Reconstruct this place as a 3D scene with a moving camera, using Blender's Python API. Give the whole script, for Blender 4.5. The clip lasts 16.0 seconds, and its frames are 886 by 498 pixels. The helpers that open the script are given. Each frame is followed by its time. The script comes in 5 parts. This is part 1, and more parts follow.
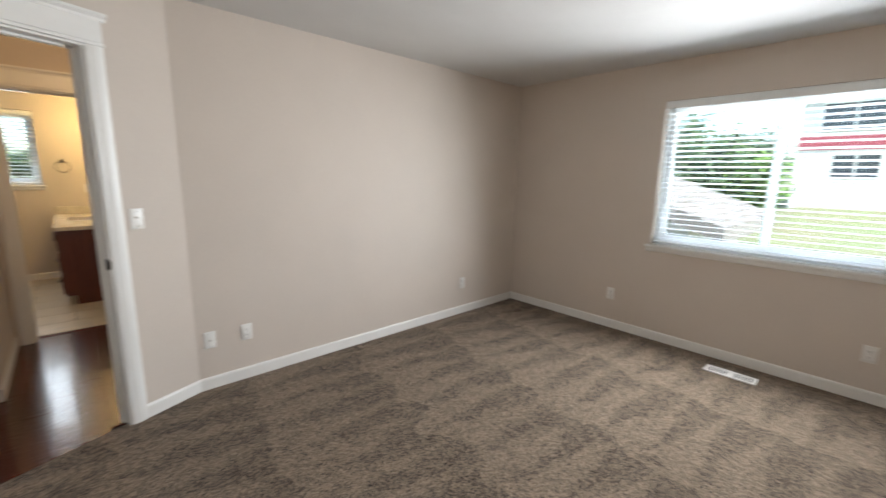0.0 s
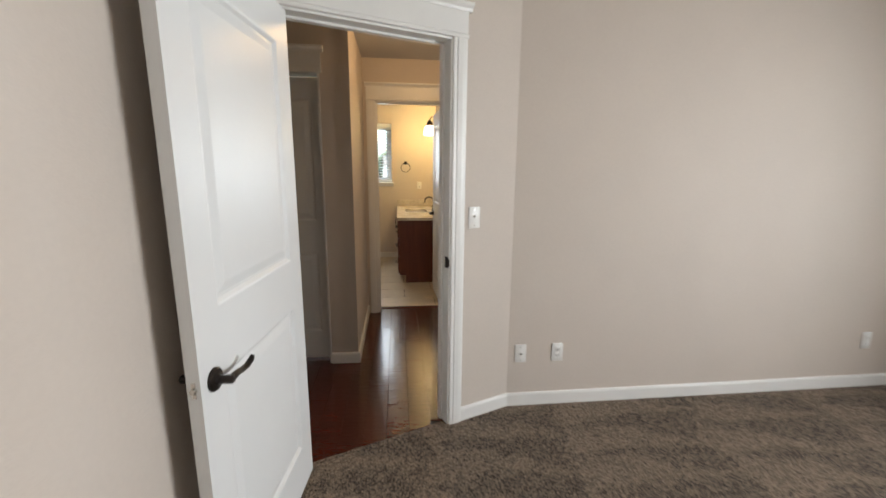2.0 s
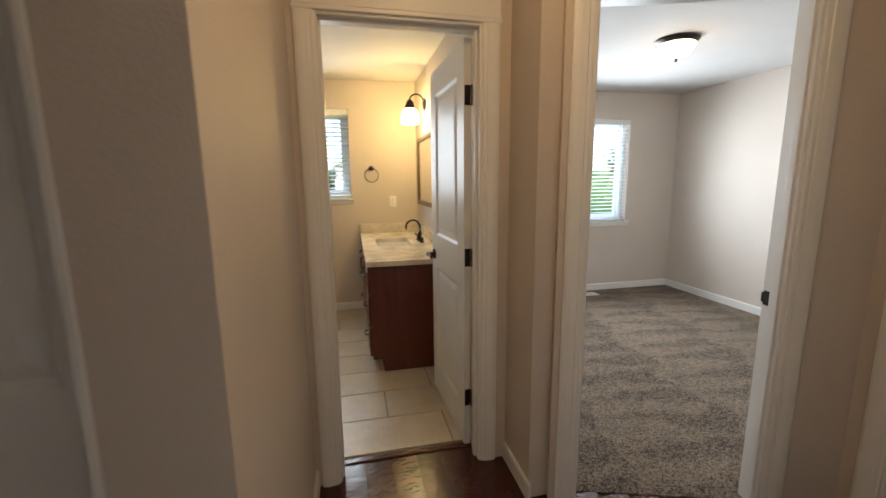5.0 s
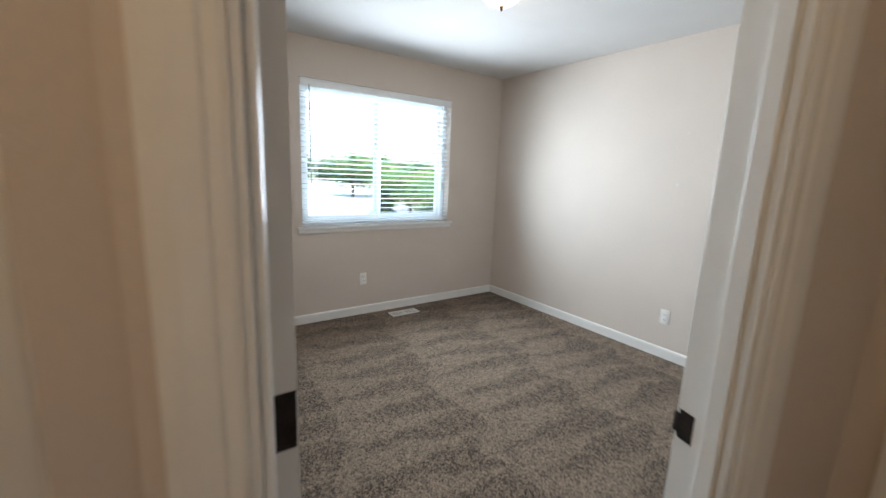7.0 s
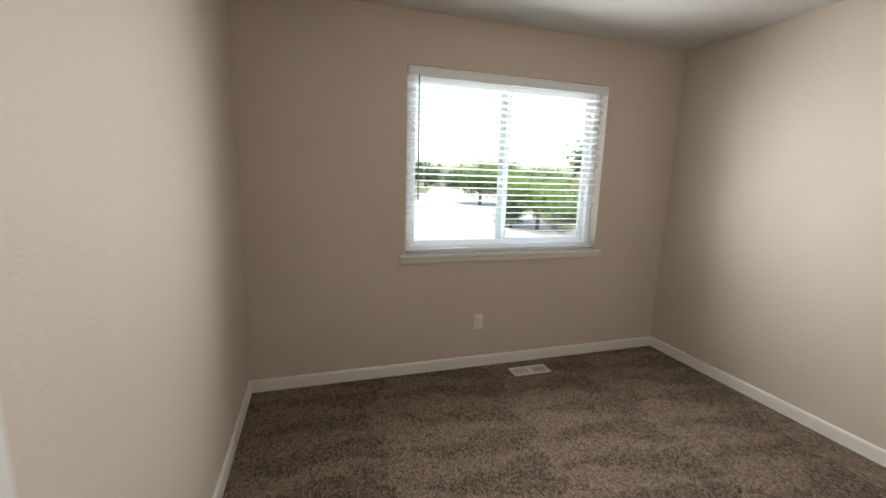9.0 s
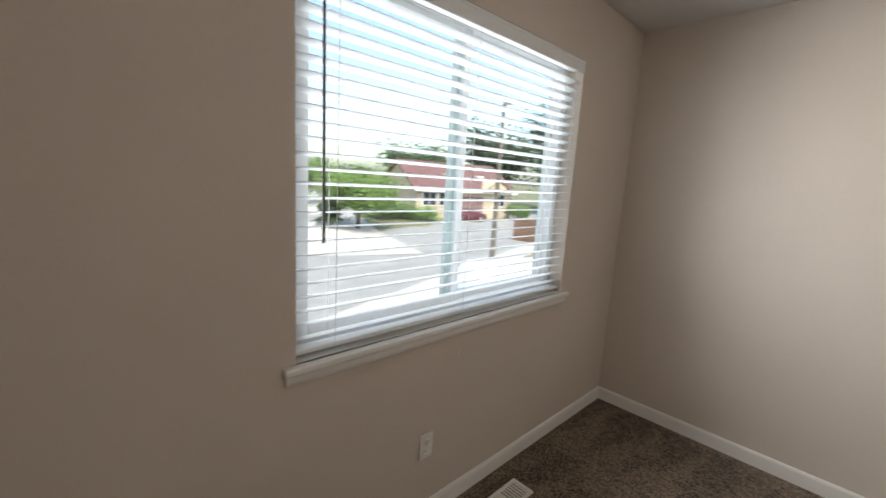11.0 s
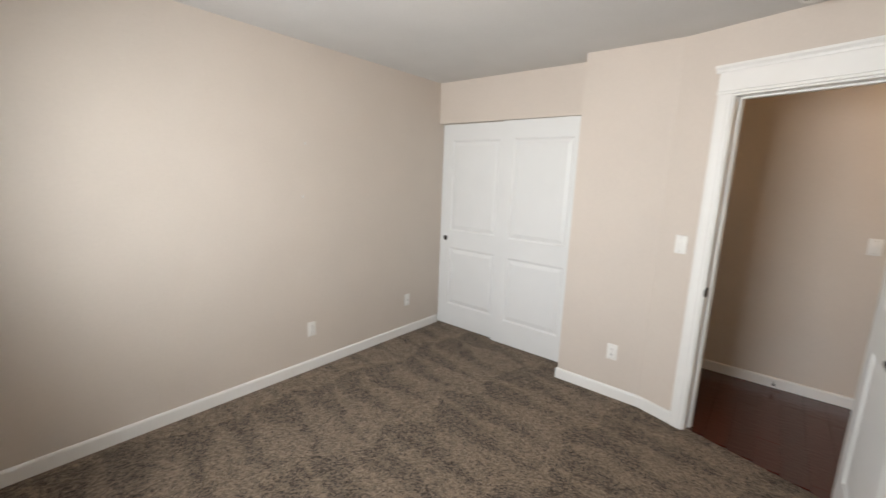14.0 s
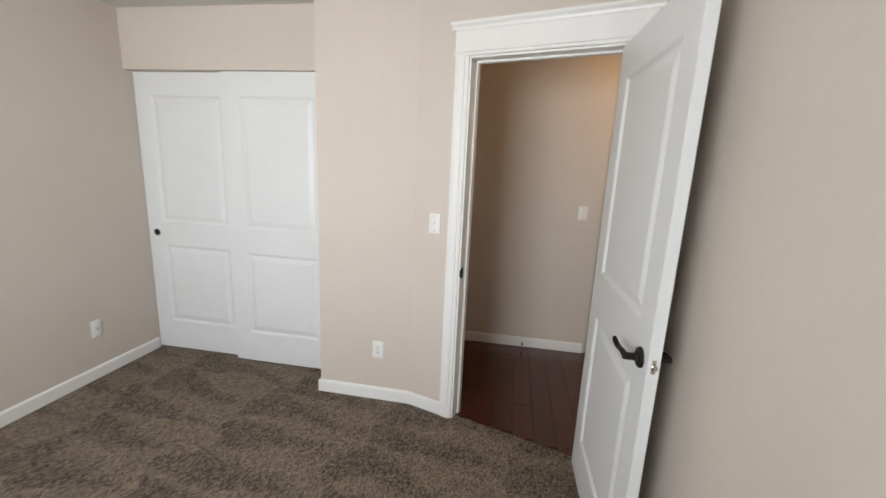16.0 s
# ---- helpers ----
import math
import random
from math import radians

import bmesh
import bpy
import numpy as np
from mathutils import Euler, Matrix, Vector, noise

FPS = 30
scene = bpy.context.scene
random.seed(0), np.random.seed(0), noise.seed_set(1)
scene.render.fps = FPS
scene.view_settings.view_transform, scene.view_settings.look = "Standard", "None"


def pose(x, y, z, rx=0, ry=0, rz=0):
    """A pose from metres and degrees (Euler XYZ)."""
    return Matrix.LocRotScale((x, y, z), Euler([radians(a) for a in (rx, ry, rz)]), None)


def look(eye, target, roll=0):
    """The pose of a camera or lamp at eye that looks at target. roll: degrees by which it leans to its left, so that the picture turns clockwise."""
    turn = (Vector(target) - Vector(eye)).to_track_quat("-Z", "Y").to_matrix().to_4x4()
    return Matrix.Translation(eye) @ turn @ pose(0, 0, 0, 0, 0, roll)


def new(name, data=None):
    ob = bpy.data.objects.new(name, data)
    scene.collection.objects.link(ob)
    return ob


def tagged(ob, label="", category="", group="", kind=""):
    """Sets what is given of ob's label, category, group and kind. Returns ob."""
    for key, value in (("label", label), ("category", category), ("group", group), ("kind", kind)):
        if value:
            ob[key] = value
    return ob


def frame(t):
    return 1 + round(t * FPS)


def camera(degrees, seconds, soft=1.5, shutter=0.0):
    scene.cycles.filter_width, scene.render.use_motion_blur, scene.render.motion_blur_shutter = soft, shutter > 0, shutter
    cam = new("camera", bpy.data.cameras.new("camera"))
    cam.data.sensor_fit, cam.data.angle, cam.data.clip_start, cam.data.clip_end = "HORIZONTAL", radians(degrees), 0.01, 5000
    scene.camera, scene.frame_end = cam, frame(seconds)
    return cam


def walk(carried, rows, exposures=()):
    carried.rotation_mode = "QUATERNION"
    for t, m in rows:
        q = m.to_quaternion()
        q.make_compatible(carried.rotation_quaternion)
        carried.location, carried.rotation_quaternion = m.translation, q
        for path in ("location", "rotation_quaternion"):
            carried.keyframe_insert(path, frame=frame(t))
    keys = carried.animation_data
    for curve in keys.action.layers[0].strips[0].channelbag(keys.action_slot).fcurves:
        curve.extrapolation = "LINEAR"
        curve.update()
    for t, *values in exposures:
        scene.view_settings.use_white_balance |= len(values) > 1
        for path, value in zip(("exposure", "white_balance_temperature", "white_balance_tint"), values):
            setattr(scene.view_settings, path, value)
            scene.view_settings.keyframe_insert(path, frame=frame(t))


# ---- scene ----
cam = camera(95.1, 16.0, shutter=0.4)
PATH = [
    (0, (0.049, -0.391, 1.472), (1.384, 1.054, 1.108), 1.1),
    (0.5, (-0.008, -0.375, 1.463), (0.927, 1.354, 1.099), 0.6),
    (1, (-0.051, -0.331, 1.451), (0.566, 1.534, 1.074), 0.6),
    (1.5, (-0.083, -0.077, 1.442), (0.298, 1.848, 1.054), 0.1),
    (2, (-0.088, 0.301, 1.443), (0.13, 2.252, 1.059), 0.5),
    (2.5, (-0.038, 0.71, 1.455), (0.042, 2.67, 1.068), 1.8),
    (3, (-0.064, 1.129, 1.438), (-0.042, 3.095, 1.069), 0.2),
    (3.2, (-0.055, 1.29, 1.431), (-0.117, 3.254, 1.062), 0.5),
    (5.3, (-0.19, 2.69, 1.405), (0.411, 4.565, 1.085), -0.6),
    (5.5, (-0.145, 2.79, 1.402), (0.58, 4.626, 1.077), -0.4),
    (6, (0.06, 3.031, 1.398), (1.053, 4.734, 1.061), 0.9),
    (6.5, (0.326, 3.283, 1.398), (1.533, 4.838, 1.052), 0.8),
    (7, (0.642, 3.5, 1.39), (1.782, 5.105, 1.022), 2.3),
    (7.5, (0.828, 3.785, 1.418), (1.783, 5.488, 1.036), 2.4),
    (8, (0.911, 3.938, 1.413), (1.659, 5.755, 1.042), 0.9),
    (8.5, (1.023, 4.084, 1.415), (1.618, 5.96, 1.058), 1.5),
    (8.7, (1.052, 4.18, 1.416), (1.642, 6.06, 1.062), 1.6),
    (10.8, (1.148, 5.773, 1.488), (2.356, 7.33, 1.145), 3.7),
    (11, (1.16, 5.912, 1.467), (2.53, 7.331, 1.134), 3.4),
    (11.5, (1.164, 6.238, 1.466), (2.847, 7.242, 1.068), 1.9),
    (12, (1.235, 6.469, 1.47), (3.124, 6.989, 1.068), 1.7),
    (12.5, (1.296, 6.623, 1.466), (3.257, 6.487, 1.1), 1.6),
    (13, (1.213, 6.633, 1.569), (3.044, 5.939, 1.162), 1.1),
    (13.5, (1.208, 6.701, 1.537), (2.769, 5.505, 1.168), 2.0),
    (14, (1.188, 6.676, 1.558), (2.436, 5.154, 1.203), 2.2),
    (14.5, (1.139, 6.612, 1.566), (2.083, 4.885, 1.21), 2.2),
    (15, (1.14, 6.569, 1.545), (1.781, 4.707, 1.192), 2.5),
    (15.5, (1.152, 6.396, 1.547), (1.597, 4.485, 1.158), 2.3),
    (16, (1.201, 6.034, 1.527), (1.523, 4.104, 1.115), 2.6),
]
# seconds, stops, kelvin, tint: the camera darkens and warms its picture beside the window
EXPOSURES = [(0, 2.4, 6300, 10), (1.0, 2.45, 6500, 11), (2.0, 2.35, 6400, 10), (2.5, 2.25, 6300, 10), (3.0, 2.15, 6350, 10), (3.4, 2.15, 6350, 10), (5.3, 2.4, 6100, 9), (6.0, 2.45, 5950, 9), (7.0, 2.25, 5900, 8), (7.5, 2.15, 6350, 10), (8.0, 1.9, 6700, 12), (8.7, 1.75, 7150, 13), (10.8, 1.5, 6900, 14),
             (11.5, 1.3, 7100, 17), (12.0, 1.0, 7500, 22), (12.6, 0.55, 8200, 23), (13.0, 0.9, 9000, 23), (13.5, 1.55, 7300, 18), (14.0, 1.95, 6800, 13), (15.0, 1.97, 6650, 12), (16, 1.92, 6550, 12)]
walk(cam, [(t, look(eye, target, roll)) for t, eye, target, roll in PATH], EXPOSURES)
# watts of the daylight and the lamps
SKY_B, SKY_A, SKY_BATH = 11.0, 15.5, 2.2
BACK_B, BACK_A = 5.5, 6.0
VANITY_W, LAMP_B, LAMP_HALL, LAMP_A, GLOW = 4.6, 0.6, 2.2, 0.6, 1.2

# ---- world, sun and lamps ----
world = bpy.data.worlds.new("world")
scene.world = world
world.use_nodes = True
wn = world.node_tree
sky = wn.nodes.new("ShaderNodeTexSky")
sky.sky_type = "NISHITA"
sky.sun_disc = False
sky.sun_elevation = radians(50)
sky.sun_rotation = radians(200)
sky.air_density, sky.dust_density, sky.ozone_density = 1.0, 2.5, 1.0
bgn = wn.nodes["Background"]
bgn.inputs["Strength"].default_value = 0.15
wn.links.new(sky.outputs["Color"], bgn.inputs["Color"])
sun = new("sun", bpy.data.lights.new("sun", "SUN"))
sun.data.energy, sun.data.angle, sun.data.color = 2.0, radians(3), (1.0, 0.96, 0.9)
sun.matrix_world = look((0, 0, 30), (8, 18, 0))


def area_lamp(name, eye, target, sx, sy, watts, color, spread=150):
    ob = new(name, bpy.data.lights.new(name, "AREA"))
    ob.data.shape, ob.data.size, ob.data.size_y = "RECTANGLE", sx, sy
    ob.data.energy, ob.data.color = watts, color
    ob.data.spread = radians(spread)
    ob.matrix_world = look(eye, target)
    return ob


def bulb(name, at, radius, watts, color=(1.0, 0.60, 0.24)):
    ob = new(name, bpy.data.lights.new(name, "POINT"))
    ob.data.energy, ob.data.color, ob.data.shadow_soft_size = watts, color, radius
    ob.location = at
    return ob


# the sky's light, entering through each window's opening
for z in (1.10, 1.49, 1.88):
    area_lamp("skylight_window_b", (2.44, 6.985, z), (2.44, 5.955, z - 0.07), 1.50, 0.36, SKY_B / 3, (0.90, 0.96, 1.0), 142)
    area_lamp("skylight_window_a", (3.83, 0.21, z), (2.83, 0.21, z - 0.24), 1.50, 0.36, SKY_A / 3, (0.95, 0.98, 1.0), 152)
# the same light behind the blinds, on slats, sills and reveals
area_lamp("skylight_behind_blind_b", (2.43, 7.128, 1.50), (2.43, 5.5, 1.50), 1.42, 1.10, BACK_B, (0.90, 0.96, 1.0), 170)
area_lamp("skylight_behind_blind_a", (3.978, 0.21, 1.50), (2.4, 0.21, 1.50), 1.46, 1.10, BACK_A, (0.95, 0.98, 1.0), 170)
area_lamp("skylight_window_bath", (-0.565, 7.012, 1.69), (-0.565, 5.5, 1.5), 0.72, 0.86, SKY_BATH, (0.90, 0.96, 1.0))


# ---- materials ----
def mat(name, base, rough=0.5, metal=0.0, vary=0.08, scale=6.0, fine=120.0, bump=0.05, bump_scale=None, spec=0.5, dark=None, coat=0.0, sheen=0.0, stretch=None, random_tone=0.0, gloss_vary=0.06):
    """A painted, stained or plain surface: broad blotches, fine grain and relief."""
    m = bpy.data.materials.new(name)
    m.use_nodes = True
    n, l = m.node_tree.nodes, m.node_tree.links
    p = n["Principled BSDF"]
    co = n.new("ShaderNodeTexCoord")
    mp = n.new("ShaderNodeMapping")
    l.new(co.outputs["Object"], mp.inputs["Vector"])
    if stretch:
        mp.inputs["Scale"].default_value = stretch
    a = n.new("ShaderNodeTexNoise")
    a.inputs["Scale"].default_value, a.inputs["Detail"].default_value = scale, 4
    b = n.new("ShaderNodeTexNoise")
    b.inputs["Scale"].default_value, b.inputs["Detail"].default_value = fine, 3
    l.new(mp.outputs["Vector"], a.inputs["Vector"])
    l.new(mp.outputs["Vector"], b.inputs["Vector"])
    mix = n.new("ShaderNodeMix")
    mix.data_type = "FLOAT"
    mix.inputs[0].default_value = 0.4
    l.new(a.outputs["Fac"], mix.inputs[2])
    l.new(b.outputs["Fac"], mix.inputs[3])
    ramp = n.new("ShaderNodeMix")
    ramp.data_type = "RGBA"
    lo = dark or tuple(c * (1 - vary) for c in base)
    hi = tuple(min(1, c * (1 + vary)) for c in base)
    ramp.inputs[6].default_value, ramp.inputs[7].default_value = (*lo, 1), (*hi, 1)
    st = n.new("ShaderNodeMapRange")
    st.inputs["From Min"].default_value, st.inputs["From Max"].default_value = 0.35, 0.65
    l.new(mix.outputs[0], st.inputs["Value"])
    l.new(st.outputs["Result"], ramp.inputs[0])
    out = ramp.outputs[2]
    if random_tone:
        info = n.new("ShaderNodeObjectInfo")
        hs = n.new("ShaderNodeHueSaturation")
        mr = n.new("ShaderNodeMapRange")
        mr.inputs["To Min"].default_value, mr.inputs["To Max"].default_value = 1 - random_tone, 1 + random_tone
        l.new(info.outputs["Random"], mr.inputs["Value"])
        l.new(mr.outputs["Result"], hs.inputs["Value"])
        l.new(out, hs.inputs["Color"])
        out = hs.outputs["Color"]
    l.new(out, p.inputs["Base Color"])
    rr = n.new("ShaderNodeMapRange")
    rr.inputs["To Min"].default_value, rr.inputs["To Max"].default_value = max(0.02, rough - gloss_vary), min(1, rough + gloss_vary)
    l.new(a.outputs["Fac"], rr.inputs["Value"])
    l.new(rr.outputs["Result"], p.inputs["Roughness"])
    p.inputs["Metallic"].default_value = metal
    p.inputs["Specular IOR Level"].default_value = spec
    p.inputs["Coat Weight"].default_value = coat
    p.inputs["Sheen Weight"].default_value = sheen
    if bump:
        bp = n.new("ShaderNodeBump")
        bp.inputs["Strength"].default_value, bp.inputs["Distance"].default_value = bump, 0.004
        if bump_scale:
            c = n.new("ShaderNodeTexNoise")
            c.inputs["Scale"].default_value, c.inputs["Detail"].default_value = bump_scale, 2
            l.new(mp.outputs["Vector"], c.inputs["Vector"])
            l.new(c.outputs["Fac"], bp.inputs["Height"])
        else:
            l.new(b.outputs["Fac"], bp.inputs["Height"])
        l.new(bp.outputs["Normal"], p.inputs["Normal"])
    return m


def carpet_mat(name, lo, hi, turn=0.0):
    """Cut-pile carpet: tufts, and the light and dark bands that a vacuum leaves."""
    m = bpy.data.materials.new(name)
    m.use_nodes = True
    n, l = m.node_tree.nodes, m.node_tree.links
    p = n["Principled BSDF"]
    co = n.new("ShaderNodeTexCoord")
    tuft = n.new("ShaderNodeTexNoise")
    tuft.inputs["Scale"].default_value, tuft.inputs["Detail"].default_value, tuft.inputs["Roughness"].default_value = 110, 4, 0.75
    l.new(co.outputs["Object"], tuft.inputs["Vector"])
    cell = n.new("ShaderNodeTexVoronoi")
    cell.inputs["Scale"].default_value, cell.inputs["Randomness"].default_value = 105, 1.0
    wob = n.new("ShaderNodeTexNoise")
    wob.inputs["Scale"].default_value = 60
    l.new(co.outputs["Object"], wob.inputs["Vector"])
    vm = n.new("ShaderNodeVectorMath")
    vm.operation = "MULTIPLY_ADD"
    vm.inputs[1].default_value = (0.016, 0.016, 0.016)
    l.new(wob.outputs["Color"], vm.inputs[0])
    l.new(co.outputs["Object"], vm.inputs[2])
    l.new(vm.outputs[0], cell.inputs["Vector"])
    sep = n.new("ShaderNodeSeparateColor")
    l.new(cell.outputs["Color"], sep.inputs[0])
    speck = n.new("ShaderNodeMix")
    speck.data_type = "FLOAT"
    speck.inputs[0].default_value = 0.5
    l.new(sep.outputs[0], speck.inputs[3])
    clump = n.new("ShaderNodeTexNoise")
    clump.inputs["Scale"].default_value, clump.inputs["Detail"].default_value = 16, 3
    l.new(co.outputs["Object"], clump.inputs["Vector"])
    # vacuum strokes: wedges of brushed pile, laid in uneven rows
    sway = n.new("ShaderNodeTexNoise")
    sway.inputs["Scale"].default_value, sway.inputs["Detail"].default_value = 2.6, 2
    l.new(co.outputs["Object"], sway.inputs["Vector"])
    bend = n.new("ShaderNodeVectorMath")
    bend.operation = "MULTIPLY_ADD"
    bend.inputs[1].default_value = (0.62, 0.27, 0)
    l.new(sway.outputs["Color"], bend.inputs[0])
    l.new(co.outputs["Object"], bend.inputs[2])
    mp = n.new("ShaderNodeMapping")
    mp.inputs["Rotation"].default_value = (0, 0, radians(turn))
    l.new(bend.outputs[0], mp.inputs["Vector"])
    xyz = n.new("ShaderNodeSeparateXYZ")
    l.new(mp.outputs["Vector"], xyz.inputs[0])

    def op(kind, a_, b_):
        q = n.new("ShaderNodeMath")
        q.operation = kind
        for i_, v_ in enumerate((a_, b_)):
            if isinstance(v_, (int, float)):
                q.inputs[i_].default_value = v_
            else:
                l.new(v_, q.inputs[i_])
        return q.outputs[0]

    across = op("PINGPONG", op("MULTIPLY", xyz.outputs["Y"], 7.6), 1.0)
    along_ = op("FRACT", op("MULTIPLY", xyz.outputs["X"], 1.25), 0.0)
    br = n.new("ShaderNodeMapRange")
    br.interpolation_type = "SMOOTHSTEP"
    br.inputs["From Min"].default_value, br.inputs["From Max"].default_value = -0.30, 0.22
    l.new(op("SUBTRACT", across, along_), br.inputs["Value"])
    tr = n.new("ShaderNodeMapRange")
    tr.inputs["From Min"].default_value, tr.inputs["From Max"].default_value = 0.40, 0.62
    l.new(tuft.outputs["Fac"], tr.inputs["Value"])
    s1 = n.new("ShaderNodeMath")
    s1.operation = "MULTIPLY_ADD"
    s1.inputs[1].default_value = 0.23
    l.new(br.outputs["Result"], s1.inputs[0])
    s2 = n.new("ShaderNodeMath")
    s2.operation = "MULTIPLY_ADD"
    s2.inputs[1].default_value = 1.5
    l.new(tr.outputs["Result"], speck.inputs[2])
    l.new(speck.outputs[0], s2.inputs[0])
    s3 = n.new("ShaderNodeMath")
    s3.operation = "MULTIPLY_ADD"
    s3.inputs[1].default_value, s3.inputs[2].default_value = 0.36, -0.52
    l.new(clump.outputs["Fac"], s3.inputs[0])
    l.new(s3.outputs[0], s2.inputs[2])
    l.new(s2.outputs[0], s1.inputs[2])
    mix = n.new("ShaderNodeMix")
    mix.data_type = "RGBA"
    mix.inputs[6].default_value, mix.inputs[7].default_value = (*lo, 1), (*hi, 1)
    l.new(s1.outputs[0], mix.inputs[0])
    l.new(mix.outputs[2], p.inputs["Base Color"])
    p.inputs["Roughness"].default_value = 1.0
    p.inputs["Specular IOR Level"].default_value = 0.05
    p.inputs["Sheen Weight"].default_value = 0.12
    bp = n.new("ShaderNodeBump")
    bp.inputs["Strength"].default_value, bp.inputs["Distance"].default_value = 0.9, 0.012
    l.new(tuft.outputs["Fac"], bp.inputs["Height"])
    l.new(bp.outputs["Normal"], p.inputs["Normal"])
    return m


def glass_mat(name, tint=(0.93, 0.98, 0.97)):
    m = bpy.data.materials.new(name)
    m.use_nodes = True
    n, l = m.node_tree.nodes, m.node_tree.links
    n.remove(n["Principled BSDF"])
    t = n.new("ShaderNodeBsdfTransparent")
    t.inputs["Color"].default_value = (*tint, 1)
    g = n.new("ShaderNodeBsdfGlossy")
    g.inputs["Roughness"].default_value = 0.02
    lw = n.new("ShaderNodeLayerWeight")
    lw.inputs["Blend"].default_value = 0.5
    pw = n.new("ShaderNodeMath")
    pw.operation = "POWER"
    pw.inputs[1].default_value = 5.0
    l.new(lw.outputs["Facing"], pw.inputs[0])
    f = n.new("ShaderNodeMath")
    f.operation = "MULTIPLY_ADD"
    f.inputs[1].default_value, f.inputs[2].default_value = 0.6, 0.025
    l.new(pw.outputs[0], f.inputs[0])
    mx = n.new("ShaderNodeMixShader")
    l.new(f.outputs[0], mx.inputs["Fac"])
    l.new(t.outputs["BSDF"], mx.inputs[1])
    l.new(g.outputs["BSDF"], mx.inputs[2])
    l.new(mx.outputs["Shader"], n["Material Output"].inputs["Surface"])
    return m


def glow_mat(name, color, strength):
    m = bpy.data.materials.new(name)
    m.use_nodes = True
    p = m.node_tree.nodes["Principled BSDF"]
    p.inputs["Base Color"].default_value = (0.9, 0.86, 0.8, 1)
    p.inputs["Roughness"].default_value = 0.35
    p.inputs["Emission Color"].default_value = (*color, 1)
    p.inputs["Emission Strength"].default_value = strength
    return m


M_WALL = mat("beige_wall_paint", (0.618, 0.547, 0.480), 0.62, vary=0.025, scale=2.5, fine=60, bump=0.22, bump_scale=140, spec=0.3)
M_CEIL = mat("ceiling_paint", (0.63, 0.615, 0.595), 0.85, vary=0.03, scale=3, fine=70, bump=0.35, bump_scale=90, spec=0.2)
M_TRIM = mat("white_trim_paint", (0.80, 0.79, 0.76), 0.34, vary=0.02, scale=9, fine=200, bump=0.03)
M_DOOR = mat("white_door_paint", (0.73, 0.735, 0.725), 0.36, vary=0.015, scale=5, fine=260, bump=0.04, bump_scale=320, spec=0.3, gloss_vary=0.015)
M_CARPET = carpet_mat("taupe_carpet", (0.024, 0.017, 0.012), (0.335, 0.255, 0.184), 8.0)
M_WOOD = mat("red_brown_floor_wood", (0.060, 0.0105, 0.0055), 0.20, vary=0.2, scale=2, fine=14, bump=0.55, bump_scale=7, coat=0.25, stretch=(2.2, 6, 1), random_tone=0.22)
M_TILE = mat("beige_floor_tile", (0.60, 0.52, 0.40), 0.33, vary=0.10, scale=7, fine=40, bump=0.06, random_tone=0.06)
M_GROUT = mat("dark_grout", (0.20, 0.165, 0.12), 0.9, vary=0.15, scale=20, fine=200, bump=0.2)
M_BRONZE = mat("oil_rubbed_bronze", (0.030, 0.024, 0.021), 0.38, metal=0.75, vary=0.3, scale=30, fine=200, bump=0.04)
M_CHROME = mat("polished_metal", (0.62, 0.60, 0.56), 0.2, metal=1.0, vary=0.05, bump=0.0)
M_CHERRY = mat("cherry_cabinet_wood", (0.105, 0.026, 0.013), 0.36, vary=0.3, scale=4, fine=50, bump=0.05, stretch=(6, 6, 0.7))
M_STONE = mat("veined_pale_stone", (0.70, 0.645, 0.55), 0.16, vary=0.10, scale=9, fine=60, bump=0.0, dark=(0.50, 0.43, 0.33))
M_PORC = mat("white_porcelain", (0.84, 0.82, 0.78), 0.12, vary=0.01, bump=0.0)
M_PLATE = mat("white_plastic_plate", (0.80, 0.785, 0.75), 0.35, vary=0.02, bump=0.0)
# near-black stands for the shade inside outlet slots and ducts; also plain rubber and plastic
M_SLOT = mat("dark_slot", (0.05, 0.045, 0.04), 0.6, vary=0.1, bump=0.0)
M_SLAT = mat("white_blind_slat", (0.80, 0.82, 0.82), 0.42, vary=0.02, scale=12, fine=90, bump=0.04)
M_SLAT_THIN = mat("translucent_vinyl_slat", (0.82, 0.84, 0.84), 0.45, vary=0.02, bump=0.0)
tn = M_SLAT_THIN.node_tree
tl, ms = tn.nodes.new("ShaderNodeBsdfTranslucent"), tn.nodes.new("ShaderNodeMixShader")
tl.inputs["Color"].default_value = (0.85, 0.88, 0.9, 1)
ms.inputs["Fac"].default_value = 0.6
tn.links.new(tn.nodes["Principled BSDF"].outputs[0], ms.inputs[1])
tn.links.new(tl.outputs[0], ms.inputs[2])
tn.links.new(ms.outputs[0], tn.nodes["Material Output"].inputs["Surface"])
M_CORD = mat("blind_cord", (0.72, 0.72, 0.70), 0.8, vary=0.05, bump=0.0)
M_WAND = mat("grey_clear_wand", (0.16, 0.17, 0.17), 0.25, vary=0.1, bump=0.0)
M_VINYL = mat("white_window_vinyl", (0.80, 0.82, 0.82), 0.4, vary=0.02, bump=0.02)
M_GLASS = glass_mat("window_glass")
M_GLOW = glow_mat("lit_frosted_glass", (1.0, 0.72, 0.42), GLOW)
M_MIRROR = bpy.data.materials.new("mirror_glass")
M_MIRROR.use_nodes = True
M_MIRROR.node_tree.nodes["Principled BSDF"].inputs["Metallic"].default_value = 1.0
M_MIRROR.node_tree.nodes["Principled BSDF"].inputs["Roughness"].default_value = 0.02
